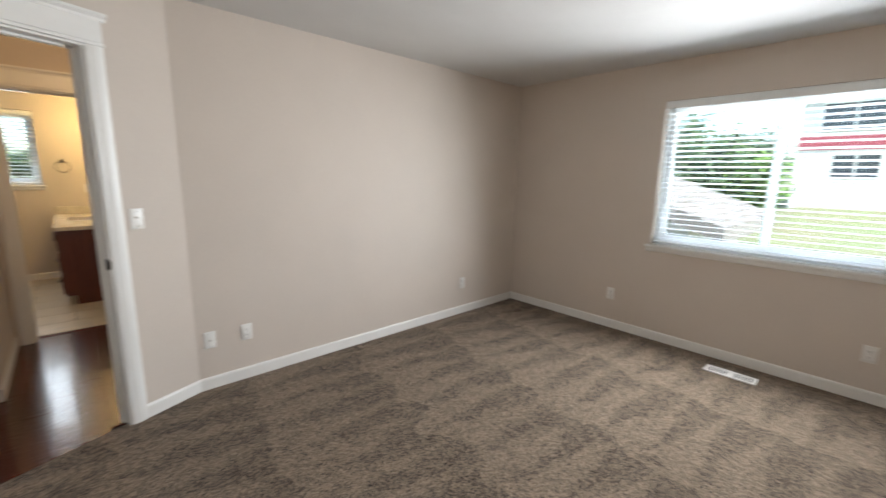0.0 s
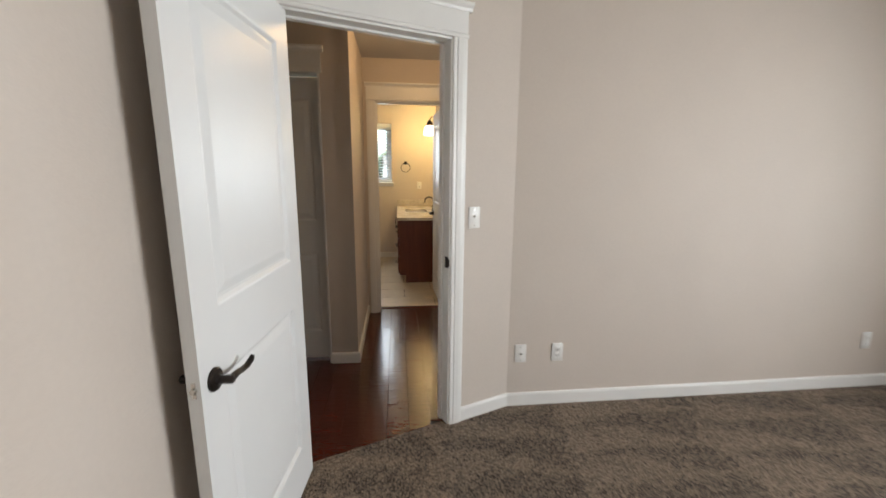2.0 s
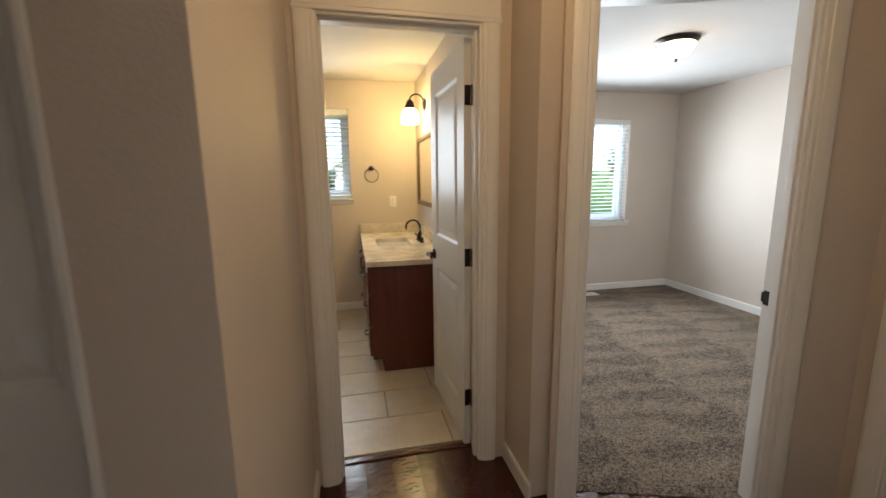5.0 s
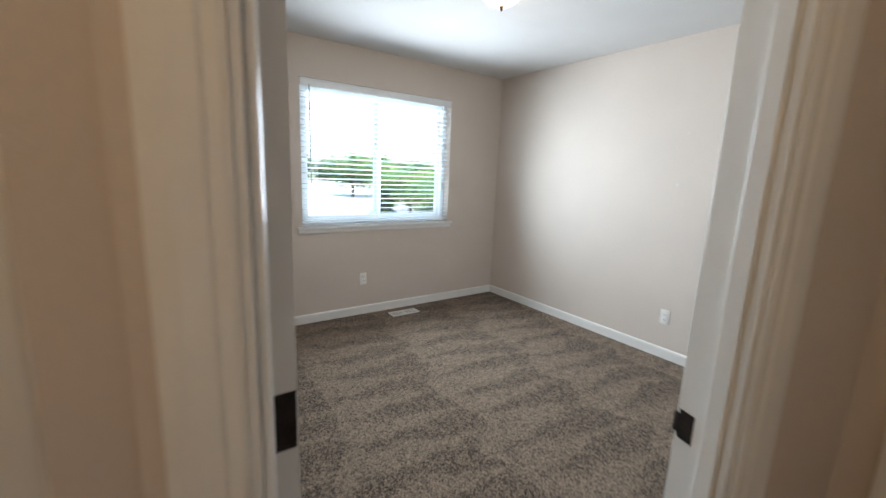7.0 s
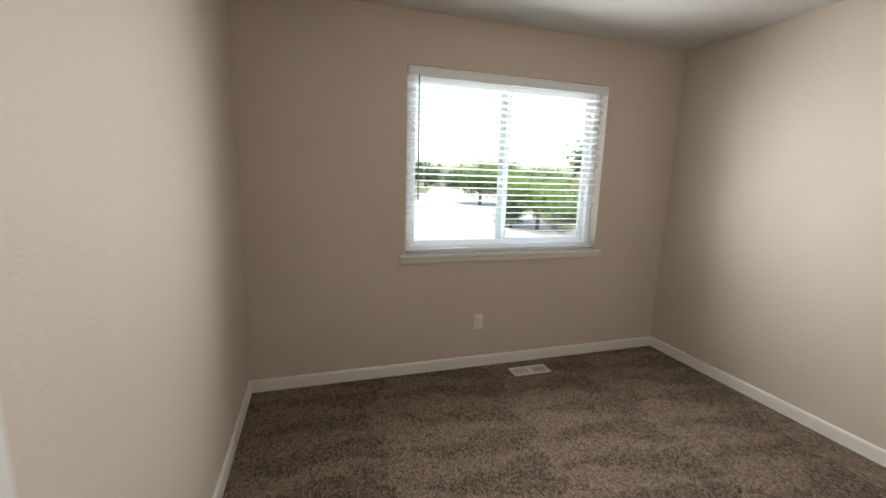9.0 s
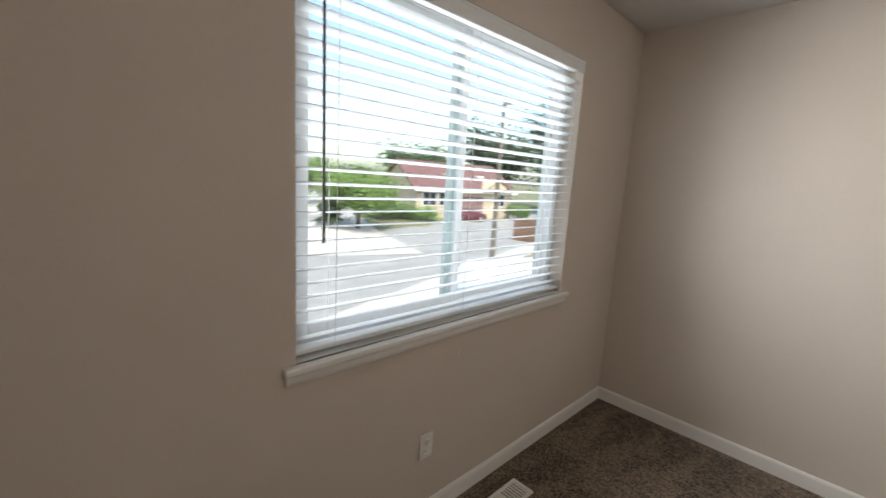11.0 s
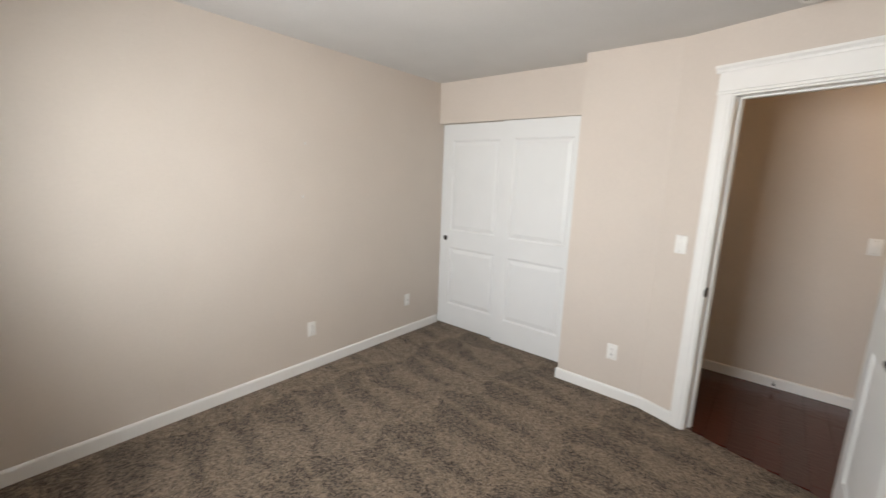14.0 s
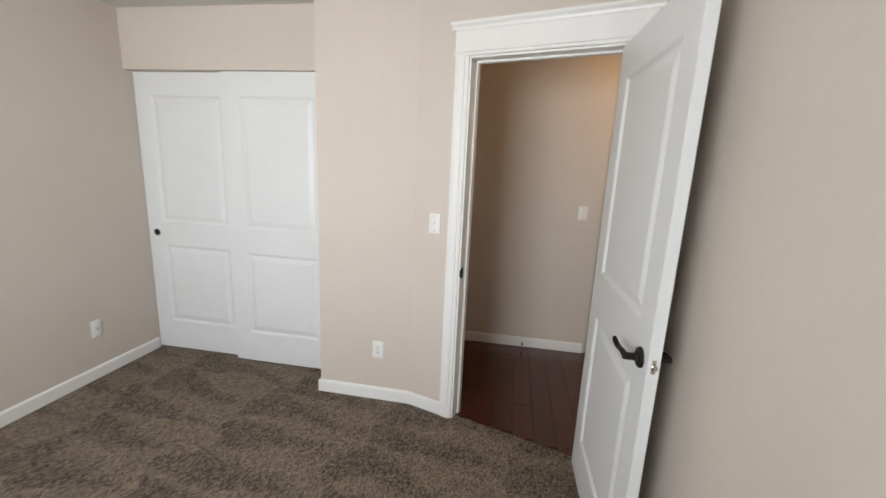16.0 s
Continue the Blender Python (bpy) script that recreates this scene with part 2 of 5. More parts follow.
M_MIRROR.node_tree.nodes["Principled BSDF"].inputs["Base Color"].default_value = (0.86, 0.88, 0.86, 1)
M_MFRAME = mat("bronze_brown_frame", (0.14, 0.085, 0.05), 0.4, metal=0.3, vary=0.2, scale=14, fine=90, bump=0.08)
M_VENT = mat("white_vent_enamel", (0.78, 0.765, 0.73), 0.4, vary=0.03, bump=0.0)


# ---- shape helpers ----
def box(bm, x0, x1, y0, y1, z0, z1, m=None, bevel=0.0):
    r = bmesh.ops.create_cube(bm, size=1.0)
    vs = r["verts"]
    for v in vs:
        v.co = Vector((x0 + (v.co.x + 0.5) * (x1 - x0), y0 + (v.co.y + 0.5) * (y1 - y0), z0 + (v.co.z + 0.5) * (z1 - z0)))
    if bevel:
        es = list({e for v in vs for e in v.link_edges})
        r = bmesh.ops.bevel(bm, geom=es, offset=bevel, segments=2, affect="EDGES", profile=0.5)
        vs = list({v for f in r["faces"] for v in f.verts} | {v for v in vs if v.is_valid})
    if m is not None:
        bmesh.ops.transform(bm, matrix=m, verts=vs)
    return vs


def tube(bm, pts, r, sides=10, radii=None):
    """A round bar along a line of points, closed at both ends."""
    rings = []
    pts = [Vector(p) for p in pts]
    for i, p in enumerate(pts):
        d = (pts[min(i + 1, len(pts) - 1)] - pts[max(i - 1, 0)]).normalized()
        q = d.to_track_quat("Z", "Y")
        rad = radii[i] if radii else r
        rings.append([bm.verts.new(p + q @ Vector((rad * math.cos(2 * math.pi * k / sides), rad * math.sin(2 * math.pi * k / sides), 0))) for k in range(sides)])
    for a, b in zip(rings, rings[1:]):
        for k in range(sides):
            bm.faces.new((a[k], a[(k + 1) % sides], b[(k + 1) % sides], b[k]))
    bm.faces.new(rings[0][::-1])
    bm.faces.new(rings[-1])


def lathe(bm, profile, m=None, sides=28):
    """A turned body: (radius, height) pairs about the z axis."""
    rings, made = [], []
    for r, z in profile:
        ring = [bm.verts.new((r * math.cos(2 * math.pi * k / sides), r * math.sin(2 * math.pi * k / sides), z)) for k in range(sides)]
        rings.append(ring)
        made += ring
    for a, b in zip(rings, rings[1:]):
        for k in range(sides):
            bm.faces.new((a[k], a[(k + 1) % sides], b[(k + 1) % sides], b[k]))
    bm.faces.new(rings[0][::-1])
    bm.faces.new(rings[-1])
    if m is not None:
        bmesh.ops.transform(bm, matrix=m, verts=made)


def sweep(bm, profile, length, m):
    """A moulding: (depth, height) outline in y and z, drawn along x from 0 to length."""
    a = [bm.verts.new(m @ Vector((0, y, z))) for y, z in profile]
    b = [bm.verts.new(m @ Vector((length, y, z))) for y, z in profile]
    k = len(profile)
    for i in range(k):
        bm.faces.new((a[i], a[(i + 1) % k], b[(i + 1) % k], b[i]))
    bm.faces.new(a[::-1])
    bm.faces.new(b)


def mesh_of(name, bm, material, smooth=False):
    bmesh.ops.recalc_face_normals(bm, faces=bm.faces[:])
    me = bpy.data.meshes.new(name)
    bm.to_mesh(me)
    bm.free()
    me.materials.append(material)
    if smooth:
        me.shade_smooth()
        me.set_sharp_from_angle(angle=radians(35))
    return me


def thing(name, bm, material, label, category, kind="", group="", smooth=False):
    return tagged(new(name, mesh_of(name, bm, material, smooth)), label, category, group, kind)


def holder(name, label, category, m=None, kind="", group=""):
    ob = tagged(new(name), label, category, group, kind)
    ob.empty_display_size = 0.1
    if m is not None:
        ob.matrix_basis = m
    return ob


def part(name, bm, material, parent, label="", smooth=False):
    ob = new(name, mesh_of(name, bm, material, smooth))
    ob.parent = parent
    if label:
        ob["label"] = label
    return ob


def B():
    return bmesh.new()


def along(a, b):
    """Frame with x from a to b, y to the right of it (out of the room), z up."""
    d = Vector((b[0] - a[0], b[1] - a[1], 0))
    ang = math.atan2(d.y, d.x)
    return Matrix.Translation((a[0], a[1], 0)) @ Matrix.Rotation(ang, 4, "Z") @ Matrix.Diagonal((1, -1, 1, 1)), d.length


# ---- walls ----
CEIL = 2.44


def wall(name, a, b, th, label, holes=(), z0=-0.02, z1=CEIL + 0.02, ext=(0, 0)):
    m, length = along(a, b)
    bm = B()
    cuts = sorted(holes)
    x = -ext[0]
    for s0, s1, zb, zt in cuts:
        box(bm, x, s0, 0, th, z0, z1, m)
        if zb > z0:
            box(bm, s0, s1, 0, th, z0, zb, m)
        box(bm, s0, s1, 0, th, zt, z1, m)
        x = s1
    box(bm, x, length + ext[1], 0, th, z0, z1, m)
    bmesh.ops.remove_doubles(bm, verts=bm.verts[:], dist=0.0005)
    return thing(name, bm, M_WALL, label, "wall", "structure")


A_BEND, A_END = (0.567, 2.548), (-0.70, 2.036)
B_END, B_BEND = (0.641, 4.085), (1.765, 3.728)
BEIGE = "smooth beige painted plaster wall"
DOOR_H = 2.075


def spot(a, b, x):
    """How far along the line a-b its point of that x lies."""
    return (x - a[0]) / (b[0] - a[0]) * math.hypot(b[0] - a[0], b[1] - a[1])


A_S0, A_S1 = spot(A_BEND, A_END, 0.190), spot(A_BEND, A_END, -0.567)
B_S0, B_S1 = spot(B_END, B_BEND, 0.735), spot(B_END, B_BEND, 1.480)

wall("wall_a_east", (3.90, -2.6), (3.90, 2.55), 0.16, BEIGE + " with a wide window", [(2.02, 3.60, 0.885, 2.118)], ext=(0, 0.1))
wall("wall_a_north", (4.0, 2.548), A_BEND, 0.11, BEIGE, ext=(0, 0.06))
wall("wall_a_angled", A_BEND, A_END, 0.11, BEIGE + " set at an angle with a doorway", [(A_S0, A_S1, -0.02, DOOR_H)], ext=(0.0, 0.1))
wall("wall_a_west", (-0.70, 2.05), (-0.70, -2.6), 0.11, BEIGE)
wall("wall_a_south", (-0.81, -2.6), (4.0, -2.6), 0.11, BEIGE)
wall("wall_b_east", (3.885, 2.66), (3.885, 7.05), 0.16, BEIGE, ext=(0, 0.1))
wall("wall_b_north", (4.0, 7.05), (0.56, 7.05), 0.16, BEIGE + " with a window", [(0.80, 2.34, 0.885, 2.122)])
wall("wall_b_west", (0.641, 7.1), (0.641, 4.02), 0.11, BEIGE)
wall("wall_b_angled", B_END, B_BEND, 0.11, BEIGE + " set at an angle with a doorway", [(B_S0, B_S1, -0.02, DOOR_H)], ext=(0.0, 0.05))
wall("wall_b_south", B_BEND, (2.375, 3.722), 0.11, BEIGE)
wall("wall_b_return", (2.375, 3.718), (2.375, 2.66), 0.11, BEIGE)
wall("wall_closet_header", (2.375, 3.51), (3.885, 3.51), 0.10, BEIGE + " above the sliding closet doors", z0=2.06)
wall("wall_hall_west", (-0.40, 4.31), (-0.40, 3.22), 0.11, BEIGE)
wall("wall_bath_south", (0.56, 4.31), (-1.75, 4.31), 0.115, BEIGE + " with the bathroom doorway", [(0.56 - 0.403, 0.56 + 0.300, -0.02, DOOR_H)])
wall("wall_linen_front", (-0.402, 3.22), (-2.2, 3.22), 0.11, BEIGE + " around a bifold closet", [(0.193, 0.868, -0.02, DOOR_H)])
wall("wall_hall_end", (-2.2, 3.3), (-2.2, 1.6), 0.11, BEIGE)
wall("wall_hall_south", (-2.3, 1.6), (-0.80, 1.6), 0.11, BEIGE)
wall("wall_hall_east", (1.72, 2.655), (1.72, 3.66), 0.11, BEIGE + " with a narrow closet door", [(0.145, 0.845, -0.02, DOOR_H)])
wall("wall_bath_north", (0.56, 7.02), (-1.75, 7.02), 0.19, BEIGE + " of the bathroom with a small window", [(0.74, 1.51, 1.235, 2.155)])
wall("wall_bath_west", (-1.70, 7.1), (-1.70, 4.3), 0.11, BEIGE)


def slab(name, pts, z0, z1, material, label, category):
    bm = B()
    lo = [bm.verts.new((x, y, z0)) for x, y in pts]
    hi = [bm.verts.new((x, y, z1)) for x, y in pts]
    k = len(pts)
    bm.faces.new(lo[::-1])
    bm.faces.new(hi)
    for i in range(k):
        bm.faces.new((lo[i], lo[(i + 1) % k], hi[(i + 1) % k], hi[i]))
    return thing(name, bm, material, label, category, "structure")


slab("ceiling", [(-2.4, -2.8), (4.2, -2.8), (4.2, 7.3), (-2.4, 7.3)], CEIL, CEIL + 0.15, M_CEIL, "flat white ceiling with a fine sprayed texture", "ceiling")
slab("floor_a", [(-0.70, -2.6), (3.90, -2.6), (3.90, 2.548), (0.56, 2.548), (0.56, 2.585), (-0.70, 2.078)], -0.05, 0.0, M_CARPET, "taupe cut-pile carpet with vacuum marks", "carpet")
slab("floor_b", [(0.641, 7.05), (0.641, 4.045), (1.76, 3.69), (2.375, 3.72), (2.375, 2.67), (3.885, 2.67), (3.885, 7.05)], -0.05, 0.0, M_CARPET, "taupe cut-pile carpet with vacuum marks", "carpet")
slab("subfloor", [(-2.4, -2.8), (4.2, -2.8), (4.2, 7.3), (-2.4, 7.3)], -0.20, -0.06, M_GROUT, "dark subfloor under the floor coverings", "floor")


# ---- baseboards and door trim ----
BASE = [(0, 0), (0, 0.083), (-0.005, 0.083), (-0.010, 0.079), (-0.0135, 0.070), (-0.0135, 0)]
CASE = [(0, 0), (0.010, 0), (0.013, 0.007), (0.013, 0.020), (0.017, 0.024), (0.019, 0.050), (0.017, 0.066), (0.0125, 0.078), (0, 0.078)]


def baseboard(a, b, s0=0.0, s1=None):
    m, length = along(a, b)
    s1 = length if s1 is None else s1
    bm = B()
    sweep(bm, BASE, s1 - s0, m @ Matrix.Translation((s0, 0, 0)))
    return thing("baseboard", bm, M_TRIM, "low white painted baseboard with eased top edge", "baseboard", "structure", "baseboards")


def trim(name, a, b, s0, s1, th, label, sides=(True, True), strike=None, ears=0.02, stop_at=0.55, strike_z=0.955):
    """Jambs, stops, side casings and a capped head casing round a doorway in the wall a-b."""
    m, _ = along(a, b)
    h = holder(name, label, "door frame", kind="structure")
    z = DOOR_H
    for x0, x1 in ((s0, s0 + 0.016), (s1 - 0.016, s1)):
        bm = B()
        box(bm, x0, x1, -0.002, th + 0.002, 0, z - 0.016, m, 0.0015)
        part("jamb", bm, M_TRIM, h)
    bm = B()
    box(bm, s0, s1, -0.002, th + 0.002, z - 0.016, z, m, 0.0015)
    part("head_jamb", bm, M_TRIM, h)
    if stop_at:
        y0 = th * stop_at
        for x0, x1 in ((s0 + 0.016, s0 + 0.027), (s1 - 0.027, s1 - 0.016)):
            bm = B()
            box(bm, x0, x1, y0, y0 + 0.034, 0, z - 0.016, m, 0.002)
            part("door_stop", bm, M_TRIM, h)
        bm = B()
        box(bm, s0 + 0.016, s1 - 0.016, y0, y0 + 0.034, z - 0.027, z - 0.016, m, 0.002)
        part("door_stop", bm, M_TRIM, h)
    for side, on in zip((-1, 1), sides):
        if not on:
            continue
        y = 0 if side < 0 else th
        for edge, sign in ((s0 + 0.006, -1), (s1 - 0.006, 1)):
            bm = B()
            mm = m @ Matrix(((0, 0, sign, edge), (0, side, 0, y), (1, 0, 0, 0), (0, 0, 0, 1)))
            sweep(bm, CASE, z - 0.006, mm)
            part("side_casing", bm, M_TRIM, h)
        o = 0.078 - 0.006
        bm = B()
        box(bm, s0 - o - 0.006, s1 + o + 0.006, *sorted((y, y + side * 0.020)), z - 0.006, z + 0.012, m, 0.004)
        part("head_bead", bm, M_TRIM, h)
        bm = B()
        box(bm, s0 - o, s1 + o, *sorted((y, y + side * 0.018)), z + 0.0125, z + 0.115, m, 0.001)
        part("head_board", bm, M_TRIM, h)
        bm = B()
        cap = [(0, 0), (0.020, 0), (0.024, 0.012), (0.034, 0.020), (0.038, 0.024), (0.038, 0.036), (0, 0.036)]
        mm = m @ Matrix(((1, 0, 0, s0 - o - ears), (0, side, 0, y), (0, 0, 1, z + 0.1155), (0, 0, 0, 1)))
        sweep(bm, cap, s1 - s0 + 2 * o + 2 * ears, mm)
        part("head_cap", bm, M_TRIM, h)
    if strike is not None:
        x = s0 + 0.016 if strike == 0 else s1 - 0.016
        d = 1 if strike == 0 else -1
        bm = B()
        box(bm, *sorted((x, x + d * 0.002)), 0.004, 0.036, strike_z - 0.03, strike_z + 0.03, m, 0.0006)
        box(bm, *sorted((x - d * 0.002, x + d * 0.0035)), -0.006, 0.005, strike_z - 0.02, strike_z + 0.02, m, 0.001)
        part("strike_plate", bm, M_BRONZE, h, "dark bronze strike plate")
    return h


# ---- doors ----
def door_face(bm, w, h, y, out, panels):
    """One face of a panel door: flat stiles and rails with sunk, moulded panels between."""
    def quad(x0, x1, z0, z1, d=0.0):
        bm.faces.new([bm.verts.new((x, y - out * d, z)) for x, z in ((x0, z0), (x1, z0), (x1, z1), (x0, z1))])
    px0, px1 = panels[0][0], panels[0][1]
    quad(0, px0, 0, h)
    quad(px1, w, 0, h)
    z = 0
    for x0, x1, z0, z1 in panels:
        quad(px0, px1, z, z0)
        z = z1
    quad(px0, px1, z, h)


def panel_face(bm, x0, x1, z0, z1, y, out):
    prev = None
    for inset, d in ((0, 0), (0.006, 0.002), (0.016, 0.0105), (0.026, 0.0105), (0.052, 0.004), (0.058, 0.003)):
        ring = [bm.verts.new((x, y - out * d, z)) for x, z in ((x0 + inset, z0 + inset), (x1 - inset, z0 + inset), (x1 - inset, z1 - inset), (x0 + inset, z1 - inset))]
        if prev:
            for k in range(4):
                bm.faces.new((prev[k], prev[(k + 1) % 4], ring[(k + 1) % 4], ring[k]))
        prev = ring
    bm.faces.new(prev)


def lever(parent, x, y, z, out, toward, label="dark bronze lever door handle"):
    """A lever on a round rose; out: +1 or -1 along y, toward: +1 or -1 along x."""
    bm = B()
    turn = Matrix.Translation((x, y, z)) @ Matrix.Rotation(radians(-90 * out), 4, "X")
    lathe(bm, [(0.033, 0), (0.033, 0.005), (0.029, 0.010), (0.016, 0.013), (0.012, 0.018), (0.012, 0.050), (0.009, 0.054)], turn, 20)
    yy = y + out * 0.046
    pts = [(x - toward * 0.004, yy, z), (x + toward * 0.02, yy, z + 0.002), (x + toward * 0.045, yy - out * 0.003, z - 0.002), (x + toward * 0.07, yy - out * 0.004, z - 0.008), (x + toward * 0.095, yy - out * 0.002, z - 0.008), (x + toward * 0.115, yy + out * 0.002, z + 0.002), (x + toward * 0.122, yy + out * 0.004, z + 0.012)]
    tube(bm, pts, 0.009, 10, [0.010, 0.010, 0.009, 0.009, 0.009, 0.009, 0.006])
    return part("door_handle", bm, M_BRONZE, parent, label, True)


def door(name, m, w, h, label, hinges=True, th=0.035, knob_z=0.945, handles=(1, -1), hinge_y=None, lever_dir=-1):
    """A two-panel door; hinge edge at x = 0, y from 0 to th, z from 0.008."""
    d = holder(name, label, "door", m, "structure")
    up = Matrix.Translation((0, 0, 0.012))
    panels = [(0.115, w - 0.115, 0.20, 0.86), (0.115, w - 0.115, 1.06, h - 0.14)]
    bm = B()
    for y, out in ((0.0, -1), (th, 1)):
        door_face(bm, w, h, y, out, panels)
    for x in (0, w):
        bm.faces.new([bm.verts.new(p) for p in ((x, 0, 0), (x, th, 0), (x, th, h), (x, 0, h))])
    for z in (0, h):
        bm.faces.new([bm.verts.new(p) for p in ((0, 0, z), (w, 0, z), (w, th, z), (0, th, z))])
    bmesh.ops.transform(bm, matrix=up, verts=bm.verts[:])
    leaf = part("leaf", bm, M_DOOR, d)
    for p in panels:
        bm = B()
        for y, out in ((0.0, -1), (th, 1)):
            panel_face(bm, *p, y, out)
        bmesh.ops.transform(bm, matrix=up, verts=bm.verts[:])
        part("panel", bm, M_DOOR, leaf)
    for out in handles:
        lever(d, w - 0.062, th if out > 0 else 0.0, knob_z, out, lever_dir)
    if handles:
        bm = B()
        box(bm, w - 0.001, w + 0.0012, 0.012, th - 0.012, knob_z - 0.022, knob_z + 0.022, None, 0.0004)
        lathe(bm, [(0.009, 0), (0.009, 0.008), (0.006, 0.010)], Matrix.Translation((w, th / 2, knob_z)) @ Matrix.Rotation(radians(90), 4, "Y"), 14)
        part("latch", bm, M_CHROME, d, "satin metal latch plate in the door edge", True)
    if hinges:
        hy = 0.0 if hinge_y is None else hinge_y
        for z in (0.28, 1.03, 1.80):
            bm = B()
            box(bm, -0.002, 0.001, 0.002, th - 0.003, z - 0.045, z + 0.045, None, 0.0005)
            tube(bm, [(-0.004, hy - 0.005 if hy == 0 else hy + 0.005, z - 0.046), (-0.004, hy - 0.005 if hy == 0 else hy + 0.005, z + 0.046)], 0.006, 8)
            part("hinge", bm, M_BRONZE, d, "dark bronze butt hinge")
    return d


def hinge_leaves(h, m, x, th0, th1, name="hinge_leaf"):
    for z in (0.28, 1.03, 1.80):
        bm = B()
        box(bm, *sorted(x), th0, th1, z - 0.045, z + 0.045, m, 0.0006)
        part(name, bm, M_BRONZE, h, "dark bronze hinge leaf on the jamb")


# frames
TA = trim("trim_a", A_BEND, A_END, A_S0, A_S1, 0.11, "white moulded doorway trim with a capped head", strike=0)
TB = trim("trim_b", B_END, B_BEND, B_S0, B_S1, 0.11, "white moulded doorway trim with a capped head", strike=1, strike_z=0.92)
BS0, BS1 = 0.56 - 0.403, 0.56 + 0.300
TC = trim("trim_bath", (0.56, 4.31), (-1.75, 4.31), BS0, BS1, 0.115, "white bathroom doorway trim with a capped head", ears=0.012, stop_at=0.3)
TD = trim("trim_linen", (1.72, 2.655), (1.72, 3.66), 0.145, 0.845, 0.11, "white trim round a narrow closet door", sides=(True, False), stop_at=0)
TE = trim("trim_bifold", (-0.402, 3.22), (-2.2, 3.22), 0.193, 0.868, 0.11, "white head trim over a bifold closet", sides=(False, False), stop_at=0)
bm = B()
mE, _ = along((-0.402, 3.22), (-2.2, 3.22))
box(bm, 0.18, 0.882, -0.019, 0.0, DOOR_H + 0.012, DOOR_H + 0.115, mE, 0.001)
part("head_board", bm, M_TRIM, TE)
bm = B()
sweep(bm, [(0, 0), (0.020, 0), (0.024, 0.012), (0.034, 0.020), (0.038, 0.024), (0.038, 0.036), (0, 0.036)], 0.74, mE @ Matrix(((1, 0, 0, 0.161), (0, -1, 0, 0), (0, 0, 1, DOOR_H + 0.1155), (0, 0, 0, 1))))
part("head_cap", bm, M_TRIM, TE)
bm = B()
box(bm, 0.178, 0.884, -0.022, 0.0, DOOR_H - 0.012, DOOR_H + 0.0118, mE, 0.003)
part("head_bead", bm, M_TRIM, TE)

mD, _ = along((1.72, 2.655), (1.72, 3.66))
bm = B()
box(bm, 0.826, 0.842, -0.016, 0.004, 0.905, 0.985, mD, 0.002)
part("strike_plate", bm, M_BRONZE, TD, "dark bronze strike plate")
mA, _ = along(A_BEND, A_END)
mB, _ = along(B_END, B_BEND)
mC, _ = along((0.56, 4.31), (-1.75, 4.31))
hinge_leaves(TA, mA, (A_S1 - 0.018, A_S1 - 0.0155), 0.003, 0.036)
hinge_leaves(TB, mB, (B_S0 + 0.0155, B_S0 + 0.018), 0.003, 0.036)
hinge_leaves(TC, mC, (BS0 + 0.0155, BS0 + 0.018), 0.078, 0.112)

DW = 0.735
# door leaves: hinge, direction of the leaf
pA = mA @ Vector((A_S1 - 0.016, -0.004, 0))
door("door_a", pose(pA.x, pA.y, 0, 0, 0, -95.5), 0.79, 2.035, "white two-panel door standing open beside the wall", knob_z=0.885, lever_dir=-1)
pB = mB @ Vector((B_S0 + 0.017, -0.004, 0))
dB = door("door_b", Matrix.Translation((pB.x, pB.y, 0)) @ Matrix.Rotation(radians(91.0), 4, "Z") @ Matrix.Translation((0, -0.035, 0)), 0.79, 2.035, "white two-panel door standing wide open", knob_z=0.968, lever_dir=-1, hinge_y=0.035)
door("door_bath", Matrix.Translation((0.384, 4.432, 0)) @ Matrix.Rotation(radians(92), 4, "Z") @ Matrix.Translation((0, -0.0, 0)), 0.685, 2.035, "white two-panel bathroom door standing open", lever_dir=-1)
door("door_linen", Matrix.Translation((1.742, 2.817, 0)) @ Matrix.Rotation(radians(90), 4, "Z") @ Matrix.Translation((0, -0.035, 0)) @ Matrix.Translation((0, 0, 0)), 0.668, 2.035, "closed white narrow closet door with a lever", handles=(1,), hinges=False, lever_dir=-1)


def bifold():
    d = holder("door_bifold", "closed white bifold closet door with a small metal knob", "closet door", None, "structure")
    for x1, x0 in ((-0.612, -0.934), (-0.938, -1.254)):
        w, h = x1 - x0, 2.02
        panels = [(0.075, w - 0.055, 0.21, 0.82), (0.075, w - 0.055, 1.05, h - 0.13)]
        bm = B()
        for y, out in ((0.0, -1), (0.032, 1)):
            door_face(bm, w, h, y, out, panels)
        for x in (0, w):
            bm.faces.new([bm.verts.new(p) for p in ((x, 0, 0), (x, 0.032, 0), (x, 0.032, h), (x, 0, h))])
        mm = Matrix.Translation((x0, 3.285, 0.022))
        bmesh.ops.transform(bm, matrix=mm, verts=bm.verts[:])
        leaf = part("leaf", bm, M_DOOR, d)
        for p in panels:
            bm = B()
            panel_face(bm, *p, 0.0, -1)
            bmesh.ops.transform(bm, matrix=mm, verts=bm.verts[:])
            part("panel", bm, M_DOOR, leaf)
    bm = B()
    lathe(bm, [(0.010, 0), (0.007, 0.006), (0.007, 0.014), (0.015, 0.020), (0.017, 0.027), (0.013, 0.034), (0.004, 0.036)], Matrix.Translation((-1.005, 3.285, 0.94)) @ Matrix.Rotation(radians(90), 4, "X"), 18)
    part("knob", bm, M_CHROME, d, "small round polished knob", True)


bifold()


